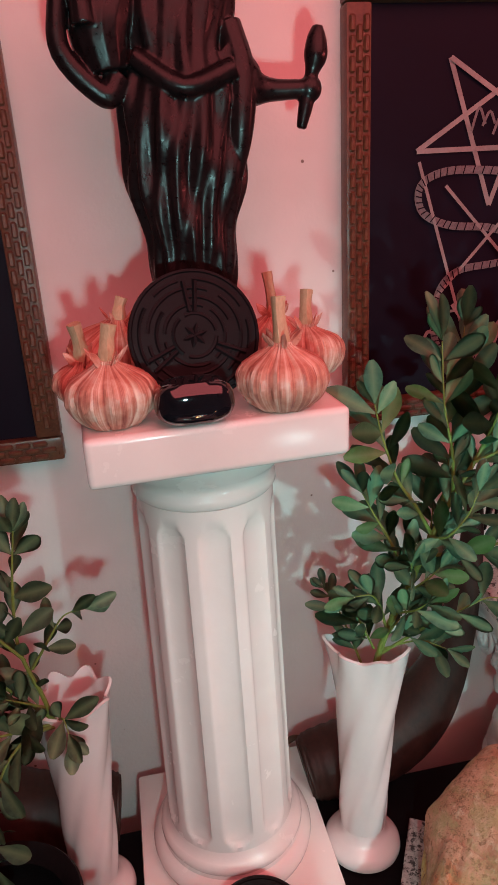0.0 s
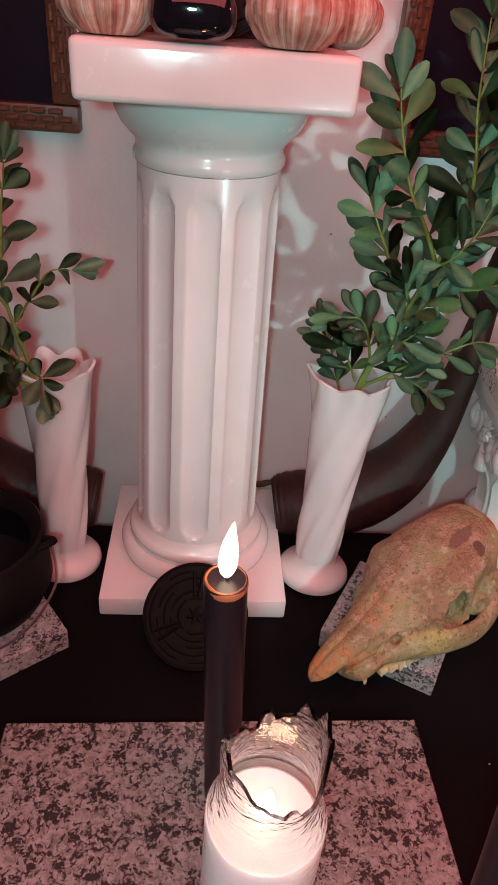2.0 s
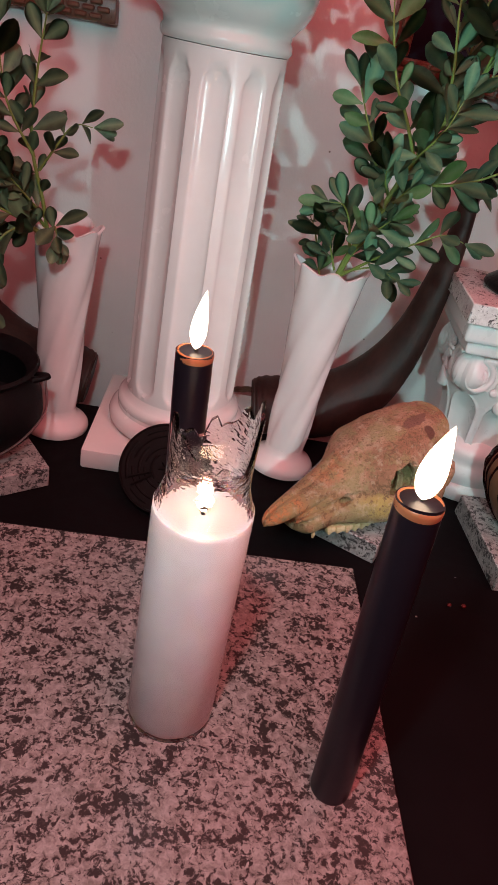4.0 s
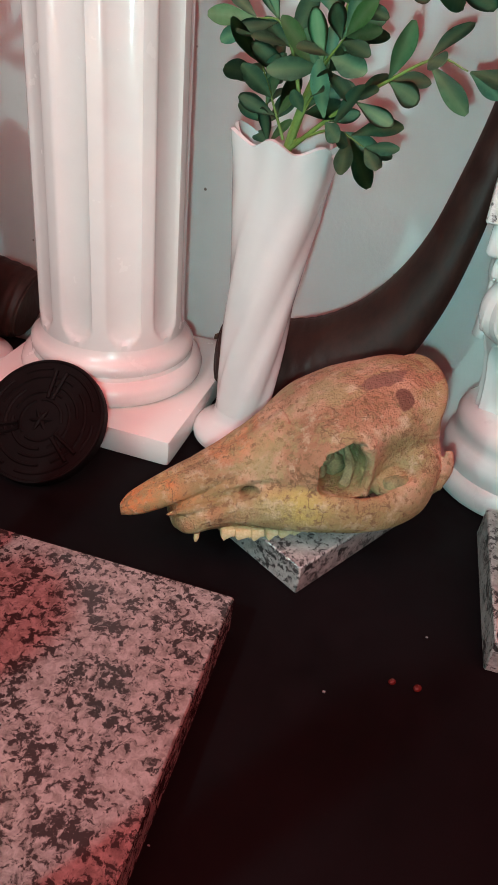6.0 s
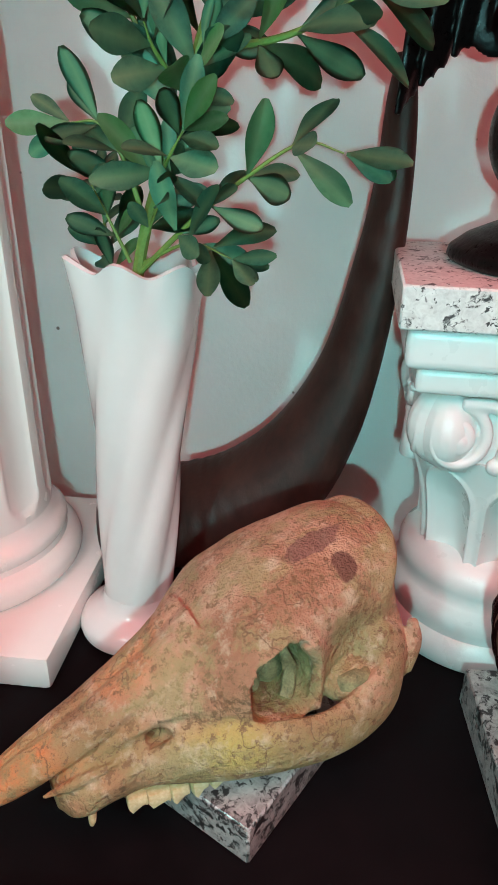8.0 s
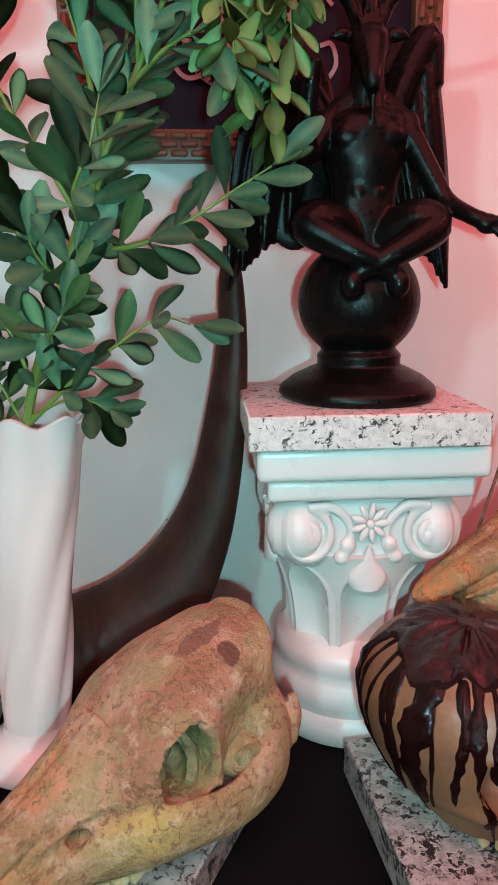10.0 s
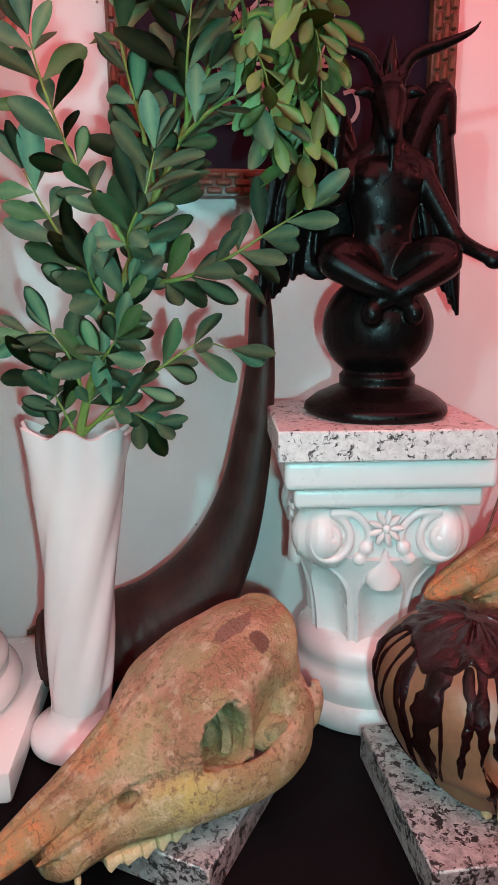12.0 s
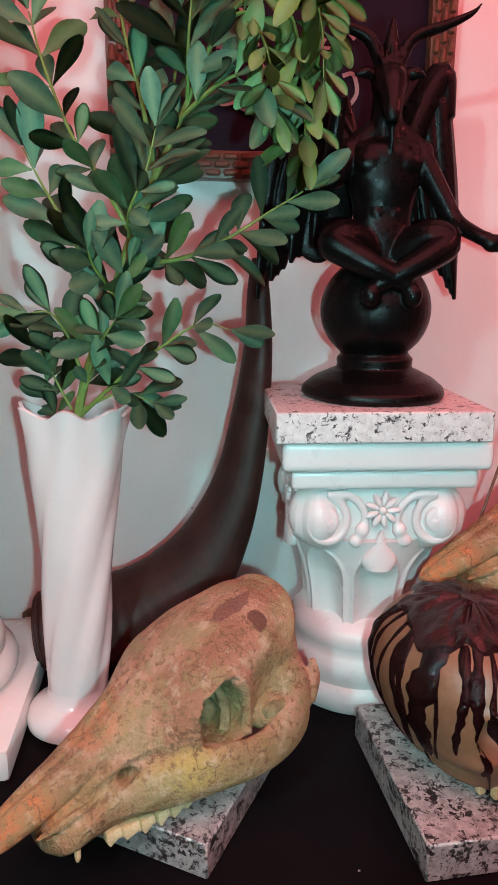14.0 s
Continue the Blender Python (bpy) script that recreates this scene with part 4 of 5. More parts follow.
def band(bm, rows):
    """A strap through rows of x, y, z, half height, half thickness."""
    path = smooth_path(rows, 7)
    loops = []
    for i, p in enumerate(path):
        t = Vector((path[min(i + 1, len(path) - 1)] - path[max(i - 1, 0)])[:3]).normalized()
        out = t.cross(Vector((0, 0, 1))).normalized()
        up = out.cross(t)
        loops.append([Vector(p[:3]) + out * (p[4] * math.cos(2 * math.pi * j / 18)) + up * (p[3] * math.sin(2 * math.pi * j / 18)) for j in range(18)])
    rings(bm, loops)


def skull_push(p):
    x, y, z = p
    s = math.copysign(1, y)
    k = abs(y)
    # eye socket
    d = (abs((x - 0.1110) / 0.0150) ** 2.2 + abs((z - 0.0695 - 0.15 * (x - 0.111)) / 0.0158) ** 2.2) ** (1 / 2.2)
    if d < 1:
        k -= min(0.82 * k, 0.035 * (1 - d ** 3) ** 0.6)
    elif d < 1.45:
        k += 0.0022 * (1 - (d - 1) / 0.45)
    # hollow behind the socket
    d = math.hypot((x - 0.145) / 0.022, (z - 0.066) / 0.021)
    if d < 1:
        k -= 0.0045 * (1 - d ** 2)
    # groove before the socket and the small cheek hole
    d = math.hypot((x - 0.052) / 0.032, (z - 0.0500 - (x - 0.052) * 0.42) / 0.0050)
    if d < 1:
        k -= 0.0050 * (1 - d ** 2)
    d = math.hypot((x - 0.0655) / 0.0050, (z - 0.0520) / 0.0036)
    if d < 1:
        k -= 0.0130 * (1 - d ** 3)
    k = max(k, 0.001)
    k += bumpy(p, 70, 0.0012) + bumpy(p, 190, 0.0005)
    return (x, s * k, z + bumpy((x, y, z + 3), 60, 0.0008))


def animal_skull(m, label):
    ob = thing("animal_skull", m, label, "skull", "animal skulls")
    bm = blank()
    # muzzle, face and braincase
    loft(bm, [(0.026, 0.0110, 0.0400, 0.0265), (0.032, 0.0205, 0.0465, 0.0250), (0.046, 0.0235, 0.0560, 0.0265), (0.064, 0.0260, 0.0680, 0.0285), (0.080, 0.0320, 0.0815, 0.0305), (0.093, 0.0400, 0.0925, 0.0335),
              (0.106, 0.0450, 0.1015, 0.0360), (0.120, 0.0435, 0.1080, 0.0385), (0.134, 0.0405, 0.1125, 0.0400), (0.150, 0.0380, 0.1155, 0.0420), (0.163, 0.0350, 0.1165, 0.0470), (0.172, 0.0310, 0.1140, 0.0540), (0.1765, 0.0220, 0.1050, 0.0640)], 9, 96, 0.80, skull_push)
    # nasal bones running out beyond the jaw
    loft(bm, [(-0.002, 0.0030, 0.0420, 0.0365), (0.004, 0.0078, 0.0470, 0.0360), (0.018, 0.0118, 0.0545, 0.0390), (0.040, 0.0150, 0.0640, 0.0470), (0.065, 0.0170, 0.0775, 0.0590), (0.088, 0.0180, 0.0935, 0.0740)], 6, 32, 0.9,
         lambda p: (p[0], p[1], p[2] - 0.0016 * max(0.0, 1 - abs(p[1]) / 0.0022) + bumpy(p, 90, 0.0006)))
    for s in (-1, 1):
        # thin slip of bone under the nasals
        tube(bm, [(0.021, s * 0.0125, 0.0392, 0.0008), (0.027, s * 0.0145, 0.0412, 0.0018), (0.034, s * 0.0170, 0.0435, 0.0022), (0.050, s * 0.0200, 0.0480, 0.0008)], 8, 5)
        # cheek arch, a flat strap of bone standing off the face
        band(bm, [(0.054, s * 0.0215, 0.0400, 0.0050, 0.0030), (0.070, s * 0.0265, 0.0430, 0.0100, 0.0048), (0.088, s * 0.0370, 0.0460, 0.0120, 0.0050), (0.106, s * 0.0450, 0.0468, 0.0112, 0.0042), (0.124, s * 0.0480, 0.0458, 0.0108, 0.0042), (0.142, s * 0.0470, 0.0480, 0.0120, 0.0046),
                  (0.158, s * 0.0430, 0.0540, 0.0125, 0.0048), (0.168, s * 0.0330, 0.0620, 0.0110, 0.0060), (0.173, s * 0.0200, 0.0700, 0.0120, 0.0070)])
        # bar behind the socket
        tube(bm, [(0.123, s * 0.0400, 0.0840, 0.0046), (0.127, s * 0.0395, 0.0720, 0.0028), (0.123, s * 0.0400, 0.0540, 0.0034)], 10, 5)
        ball(bm, (0.1450, s * 0.0370, 0.0570), (0.0150, 0.0085, 0.0088))
        ball(bm, (0.1600, s * 0.0360, 0.0640), (0.0120, 0.0080, 0.0130))
        # knob by the ear and crest at the back
        ball(bm, (0.170, s * 0.0340, 0.0560), (0.0060, 0.0065, 0.0100))
        tube(bm, [(0.160, s * 0.0325, 0.0800, 0.0030), (0.1680, s * 0.0300, 0.0930, 0.0040), (0.1735, s * 0.0230, 0.1040, 0.0046), (0.1750, s * 0.0120, 0.1105, 0.0048), (0.1750, 0, 0.1125, 0.0050)], 10, 5)
        # flared edge by the ear
        tube(bm, [(0.1700, s * 0.0370, 0.0520, 0.0045), (0.1755, s * 0.0380, 0.0640, 0.0040), (0.1760, s * 0.0375, 0.0740, 0.0022)], 8, 5)
    ball(bm, (0.180, 0, 0.0660), (0.0080, 0.0180, 0.0100))
    # palate under the teeth
    loft(bm, [(0.050, 0.0185, 0.0340, 0.0255), (0.075, 0.0230, 0.0360, 0.0255), (0.105, 0.0250, 0.0400, 0.0270), (0.125, 0.0200, 0.0420, 0.0330)], 5, 24)
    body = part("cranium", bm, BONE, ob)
    blend_solid(body, 0.00085, 4)
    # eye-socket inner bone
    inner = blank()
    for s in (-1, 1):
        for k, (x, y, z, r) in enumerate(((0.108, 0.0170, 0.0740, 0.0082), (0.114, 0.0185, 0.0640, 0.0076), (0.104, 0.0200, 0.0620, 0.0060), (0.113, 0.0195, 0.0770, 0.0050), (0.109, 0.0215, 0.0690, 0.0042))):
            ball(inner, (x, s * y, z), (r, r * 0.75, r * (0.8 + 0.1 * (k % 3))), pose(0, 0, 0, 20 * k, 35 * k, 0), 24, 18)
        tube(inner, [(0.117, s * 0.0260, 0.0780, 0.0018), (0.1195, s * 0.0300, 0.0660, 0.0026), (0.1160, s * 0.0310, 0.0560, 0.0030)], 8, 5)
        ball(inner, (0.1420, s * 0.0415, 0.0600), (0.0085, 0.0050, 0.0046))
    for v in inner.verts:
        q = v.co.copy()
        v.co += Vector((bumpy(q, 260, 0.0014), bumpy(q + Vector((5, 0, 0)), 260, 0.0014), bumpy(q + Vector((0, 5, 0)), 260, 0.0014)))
    part("socket_bone", inner, SOCKET, ob, "greenish inner bone of the sockets, coloured darker for shade")
    for s in (-1, 1):
        for k in range(7):
            x = 0.054 + k * 0.0079
            big = 0.0034 + 0.0005 * math.sin(k * 1.7)
            bm = blank()
            box(bm, (0, 0, 0), (big * 2.35, 0.0062, 0.0060), 0.0016, segments=2)
            for v in bm.verts:
                if v.co.z < -0.002:
                    v.co.z += 0.0016 * math.sin(v.co.x * 900)
            part("tooth", bm, TOOTH, ob, m=pose(x, s * (0.0195 + 0.0055 * math.sin(math.pi * k / 7)), 0.0280, 0, 0, s * (8 - 4 * k)))
    part("tooth", tube(blank(), [(0.037, -0.0180, 0.0290, 0.0016), (0.0365, -0.0184, 0.0258, 0.0015), (0.036, -0.0186, 0.0238, 0.0007)], 8, 3), TOOTH, ob, "small white tooth")
    return ob


SK = pose(0.2610, 0.3535, 0, 0, 0, 34.0) @ pose(0, -0.0126, -0.0015, -11, 0, 0) @ Matrix.Scale(1.025, 4)
skull = animal_skull(SK, "aged ochre deer-like animal skull resting on a granite tile")


# ---------------------------------------------------------------- small capital pedestal
PX, PY = 0.4890, 0.5330
ped = thing("capital_pedestal", pose(PX, PY, 0, 0, 0, -3.5) @ Matrix.Diagonal((1.05, 1.05, 1.158, 1)), "white painted plaster pedestal shaped as a scrolled capital", "pedestal")
foot = [(0.040, 0.0), (0.0525, 0.0005), (0.0545, 0.004), (0.0545, 0.010), (0.0525, 0.0145), (0.0500, 0.0165), (0.0505, 0.020), (0.0515, 0.024), (0.0505, 0.029), (0.0480, 0.033), (0.0465, 0.036), (0.0475, 0.040), (0.0480, 0.0445),
        (0.0460, 0.049), (0.0425, 0.052), (0.0400, 0.054), (0.030, 0.0545)]
part("foot", lathe(blank(), foot, 64), STONE_PAINT, ped)


def niched(a, z, r):
    """Eight round-headed niches with raised edges."""
    q = ((a + math.pi / 2) * 8 / (2 * math.pi) + 0.5) % 1.0 - 0.5
    e = min(1.0, max(0.0, (0.1005 - z) / 0.018))
    half = 0.40 * math.sqrt(max(0.0, 1 - (1 - e) ** 2))
    flare = 0.0090 * max(0.0, (z - 0.056) / 0.055) ** 1.6
    if half < 0.03 or abs(q) > half:
        return r + flare + 0.0012 * max(0.0, 1 - abs(abs(q) - half) / 0.08)
    return r + flare + 0.0012 * max(0.0, 1 - abs(abs(q) - half) / 0.08) - 0.0075 * (1 - (q / half) ** 2) * (0.35 + 0.65 * e)


bell = [(0.0395 + 0.0045 * (i / 69) ** 2, 0.0535 + 0.0565 * i / 69) for i in range(70)]
part("bell", lathe(blank(), bell, 8 * 48, niched), STONE_PAINT, ped)
for k in range(4):
    m = pose(0, 0, 0, 0, 0, 90 * k)
    bm = blank()
    loops = []
    for i in range(12):
        u = i / 11
        w = 0.0095 * (1 - u ** 1.7) * (0.75 + 0.5 * math.sin(math.pi * min(1, u * 1.5 + 0.1))) + 0.0003
        loops.append([(w * math.cos(2 * math.pi * j / 20), -0.0480 - 0.0040 * u + (0.0052 * (1 - u) + 0.0012) * math.sin(2 * math.pi * j / 20), 0.0930 + 0.0240 * u) for j in range(20)])
    rings(bm, loops)
    part("leaf_tip", bm, STONE_PAINT, ped, m=m)
    # scrolls
    for s in (-1, 1):
        bm = blank()
        ball(bm, (s * 0.0375, -0.0375, 0.1225), (0.0185, 0.0140, 0.0185))
        coil = []
        for i in range(26):
            a = math.pi * 0.55 + s * 0 + i * 0.42
            q = 0.0150 * (1 - i / 29)
            coil.append((s * (0.0345 + q * math.cos(a)), -0.0490 - 0.0035 * i / 25, 0.1215 + q * math.sin(a), 0.0027))
        tube(bm, coil, 8, 2)
        ball(bm, (s * 0.0335, -0.0525, 0.1215), (0.0038, 0.0030, 0.0038))
        tube(bm, [(s * 0.034, -0.0500, 0.1370, 0.0026), (s * 0.020, -0.0495, 0.1365, 0.0028), (s * 0.011, -0.0490, 0.1280, 0.0026), (s * 0.010, -0.0485, 0.1180, 0.0032), (s * 0.014, -0.0485, 0.1110, 0.0036)], 8, 5)
        ball(bm, (s * 0.0150, -0.0490, 0.1100), (0.0046, 0.0036, 0.0040))
        ball(bm, (s * 0.0115, -0.0495, 0.1165), (0.0046, 0.0036, 0.0044))
        blend_solid(part("scroll", bm, STONE_PAINT, ped, m=m), 0.0009, 3)
    # flower between the scrolls
    bm = blank()
    for i in range(9):
        a = 2 * math.pi * i / 9
        ball(bm, (0.0066 * math.cos(a), -0.0515, 0.1285 + 0.0066 * math.sin(a)), (0.0046, 0.0024, 0.0019), Matrix.Rotation(-a, 4, "Y"), 10, 8)
    ball(bm, (0, -0.0525, 0.1285), (0.0024, 0.0022, 0.0024), None, 10, 8)
    part("flower", bm, STONE_PAINT, ped, m=m)
bm = blank()
box(bm, (0, 0, 0.1215), (0.0930, 0.0930, 0.0430), 0.016, segments=4)
part("core", bm, STONE_PAINT, ped)
bm = blank()
box(bm, (0, 0, 0.1470), (0.1120, 0.1120, 0.0105), 0.0030, segments=3)
part("lower_abacus", bm, STONE_PAINT, ped)
bm = blank()
box(bm, (0, 0, 0.1612), (0.1240, 0.1240, 0.0165), 0.0042, segments=3)
part("abacus", bm, STONE_PAINT, ped)
tile(0.4835, 0.5220, 0.1964, -3.0, 0.131, 0.118, 0.0190, GRANITE_WHITE, "rough-edged speckled granite slab on the small pedestal")


# ---------------------------------------------------------------- winged statue
def wing(bm, s, cx, cy, z0, rows):
    """Overlapping long feathers hung in a fan."""
    for k, (tx, tz, bx, bz, r) in enumerate(rows):
        y = cy + 0.016 + 0.0022 * (k % 3)
        tube(bm, [(cx + s * bx, y, bz, r * 0.8), (cx + s * (bx * 0.45 + tx * 0.55), y + 0.003, (bz * 0.5 + tz * 0.5), r), (cx + s * tx, y + 0.002, tz, r * 0.25)], 8, 5, flat=0.45)


def winged_statue():
    bm = blank()
    cx, cy, z = 0.4860, 0.5530, 0.1885
    base = [(0.046, z), (0.0485, z + 0.003), (0.0475, z + 0.007), (0.0400, z + 0.013), (0.0300, z + 0.018), (0.0250, z + 0.020), (0.0255, z + 0.026), (0.022, z + 0.030)]
    lathe(bm, base, 48, lambda a, h, r: r * (1 + 0.02 * math.sin(5 * a) * (h < z + 0.016)), centre=(cx, cy))
    ball(bm, (cx - 0.001, cy, z + 0.058), (0.0365, 0.0365, 0.0350), None, 40, 28)
    for s in (-1, 1):
        # folded legs
        tube(bm, [(cx + s * 0.008, cy - 0.006, z + 0.090, 0.0120), (cx + s * 0.026, cy - 0.020, z + 0.102, 0.0125), (cx + s * 0.034, cy - 0.026, z + 0.098, 0.0105), (cx + s * 0.014, cy - 0.036, z + 0.086, 0.0080), (cx - s * 0.010, cy - 0.036, z + 0.074, 0.0055)], 12, 6)
        ball(bm, (cx - s * 0.013, cy - 0.037, z + 0.068), (0.006, 0.006, 0.008))
    rows = smooth_path([(cx, cy - 0.002, z + 0.084, 0.020), (cx, cy - 0.004, z + 0.100, 0.0170), (cx, cy - 0.003, z + 0.120, 0.0165), (cx, cy - 0.003, z + 0.140, 0.0205), (cx, cy - 0.001, z + 0.157, 0.0210), (cx, cy, z + 0.166, 0.0100), (cx, cy - 0.003, z + 0.176, 0.0075)], 6)
    loops = []
    for x, y, h, r in rows:
        loops.append([(x + 1.15 * r * math.cos(2 * math.pi * j / 40), y + 0.78 * r * math.sin(2 * math.pi * j / 40) * (1 + 0.02 * math.sin(h * 260)), h) for j in range(40)])
    rings(bm, loops)
    for s in (-1, 1):
        ball(bm, (cx + s * 0.023, cy - 0.002, z + 0.155), (0.0085, 0.0085, 0.0085))
        tube(bm, [(cx + s * 0.022, cy - 0.001, z + 0.155, 0.0080), (cx + s * 0.012, cy - 0.001, z + 0.163, 0.0085), (cx, cy - 0.002, z + 0.170, 0.0095)], 12, 5)
        ball(bm, (cx + s * 0.0105, cy - 0.0135, z + 0.148), (0.0100, 0.0050, 0.0080))
        ball(bm, (cx + s * 0.0050, cy - 0.0130, z + 0.130), (0.0048, 0.0030, 0.0050))
        ball(bm, (cx + s * 0.0050, cy - 0.0130, z + 0.118), (0.0048, 0.0030, 0.0050))
    # lowered open hand, raised hand
    tube(bm, [(cx + 0.023, cy - 0.004, z + 0.152, 0.0078), (cx + 0.036, cy - 0.010, z + 0.128, 0.0066), (cx + 0.044, cy - 0.016, z + 0.113, 0.0056), (cx + 0.053, cy - 0.030, z + 0.104, 0.0046), (cx + 0.058, cy - 0.034, z + 0.101, 0.0048)], 12, 6)
    ball(bm, (cx + 0.061, cy - 0.036, z + 0.099), (0.0068, 0.0045, 0.0055))
    for a, b in ((0.073, 0.104), (0.072, 0.101), (0.068, 0.091), (0.070, 0.090)):
        tube(bm, [(cx + 0.062, cy - 0.037, z + 0.099, 0.0026), (cx + a, cy - 0.041, z + b, 0.0020)], 6, 3)
    tube(bm, [(cx - 0.023, cy - 0.004, z + 0.152, 0.0078), (cx - 0.034, cy - 0.010, z + 0.138, 0.0064), (cx - 0.036, cy - 0.022, z + 0.156, 0.0054), (cx - 0.034, cy - 0.028, z + 0.182, 0.0044)], 12, 6)
    # neck, long head with two horns
    tube(bm, [(cx, cy - 0.001, z + 0.160, 0.0130), (cx, cy - 0.003, z + 0.178, 0.0100), (cx, cy - 0.004, z + 0.192, 0.0095)], 14, 5)
    tube(bm, [(cx, cy - 0.002, z + 0.196, 0.0105), (cx, cy - 0.008, z + 0.193, 0.0115), (cx - 0.0005, cy - 0.016, z + 0.184, 0.0078), (cx - 0.001, cy - 0.021, z + 0.174, 0.0056), (cx - 0.001, cy - 0.022, z + 0.168, 0.0035)], 14, 6)
    tube(bm, [(cx, cy - 0.018, z + 0.168, 0.003), (cx, cy - 0.019, z + 0.158, 0.0016), (cx, cy - 0.018, z + 0.150, 0.0005)], 8, 4)
    for s in (-1, 1):
        tube(bm, [(cx + s * 0.008, cy - 0.004, z + 0.199, 0.0030), (cx + s * 0.015, cy - 0.006, z + 0.200, 0.0040), (cx + s * 0.022, cy - 0.008, z + 0.198, 0.0010)], 8, 4)
        tube(bm, [(cx + s * 0.005, cy - 0.004, z + 0.204, 0.0042), (cx + s * 0.014, cy - 0.004, z + 0.220, 0.0040), (cx + s * 0.034, cy - 0.006, z + 0.227, 0.0032), (cx + s * 0.048, cy - 0.008, z + 0.233, 0.0018), (cx + s * 0.054, cy - 0.009, z + 0.239, 0.0005)], 10, 6)
    tube(bm, [(cx, cy - 0.004, z + 0.204, 0.0030), (cx, cy - 0.006, z + 0.214, 0.0050), (cx + 0.001, cy - 0.006, z + 0.232, 0.0008)], 8, 5)
    for k in range(-2, 3):
        tube(bm, [(cx + 0.002 * k, cy - 0.010, z + 0.202, 0.0020), (cx + 0.0045 * k, cy - 0.011, z + 0.214 - abs(k) * 0.002, 0.0006)], 6, 3)
    # wings
    for s, spread in ((-1, 1.10), (1, 0.80)):
        fan = []
        for k in range(11):
            u = k / 10
            tip_x = (0.066 - 0.040 * u ** 1.3) * spread + 0.006
            fan.append((tip_x, z + 0.064 + 0.040 * u - (0.0 if s < 0 else 0.0), (0.052 - 0.030 * u) * spread, z + 0.190 - 0.020 * u, 0.0105))
        for k in range(7):
            u = k / 6
            fan.append(((0.064 - 0.030 * u) * spread, z + 0.120 + 0.02 * u, (0.044 - 0.022 * u) * spread, z + 0.205 - 0.02 * u, 0.0090))
        wing(bm, s, cx, cy, z, fan)
        ball(bm, (cx + s * 0.034 * spread, cy + 0.021, z + 0.148), (0.027, 0.0050, 0.060), None, 28, 20)
        tube(bm, [(cx + s * 0.014, cy + 0.012, z + 0.150, 0.0080), (cx + s * 0.034 * spread, cy + 0.016, z + 0.185, 0.0095), (cx + s * 0.050 * spread, cy + 0.018, z + 0.206, 0.0085), (cx + s * 0.056 * spread, cy + 0.018, z + 0.180, 0.0060)], 12, 6)
    ob = mesh_object("winged_statue", bm, RESIN_MATT)
    blend_solid(ob, 0.0011, 1)
    settle(ob, (cx, cy, z), (0.0025, -0.0310, 0.0269), -3.0, 0.98)
    return tagged(ob, "dark winged horned figure seated on a globe, on the granite slab", "statue")


winged_statue()


# ---------------------------------------------------------------- resin skull with drips
def face_push(p):
    """Sockets, nose, cheeks and jaw hollows; the face looks along -y."""
    x, y, z = p
    v = Vector(p)
    if y < 0:
        for s in (-1, 1):
            d = math.hypot((x - s * 0.0165) / 0.0122, (z - 0.0430) / 0.0135)
            if d < 1:
                v.y += 0.018 * (1 - d * d) ** 0.7
            d = math.hypot((x - s * 0.0165) / 0.0150, (z - 0.0540) / 0.0050)
            if d < 1:
                v.y -= 0.0030 * (1 - d)
            d = math.hypot((x - s * 0.0270) / 0.010, (z - 0.0265) / 0.0060)
            if d < 1:
                v.y -= 0.0035 * (1 - d)
            d = math.hypot((x - s * 0.0290) / 0.010, (z - 0.0130) / 0.0090)
            if d < 1:
                v.x -= s * 0.0070 * (1 - d)
                v.y += 0.0060 * (1 - d)
        d = math.hypot(x / (0.0062 * (1 - (z - 0.028) * 18)), (z - 0.0270) / 0.0090)
        if d < 1:
            v.y += 0.010 * (1 - d * d)
    return v + Vector((bumpy(p, 60, 0.0006), bumpy((z, x, y), 60, 0.0006), 0))


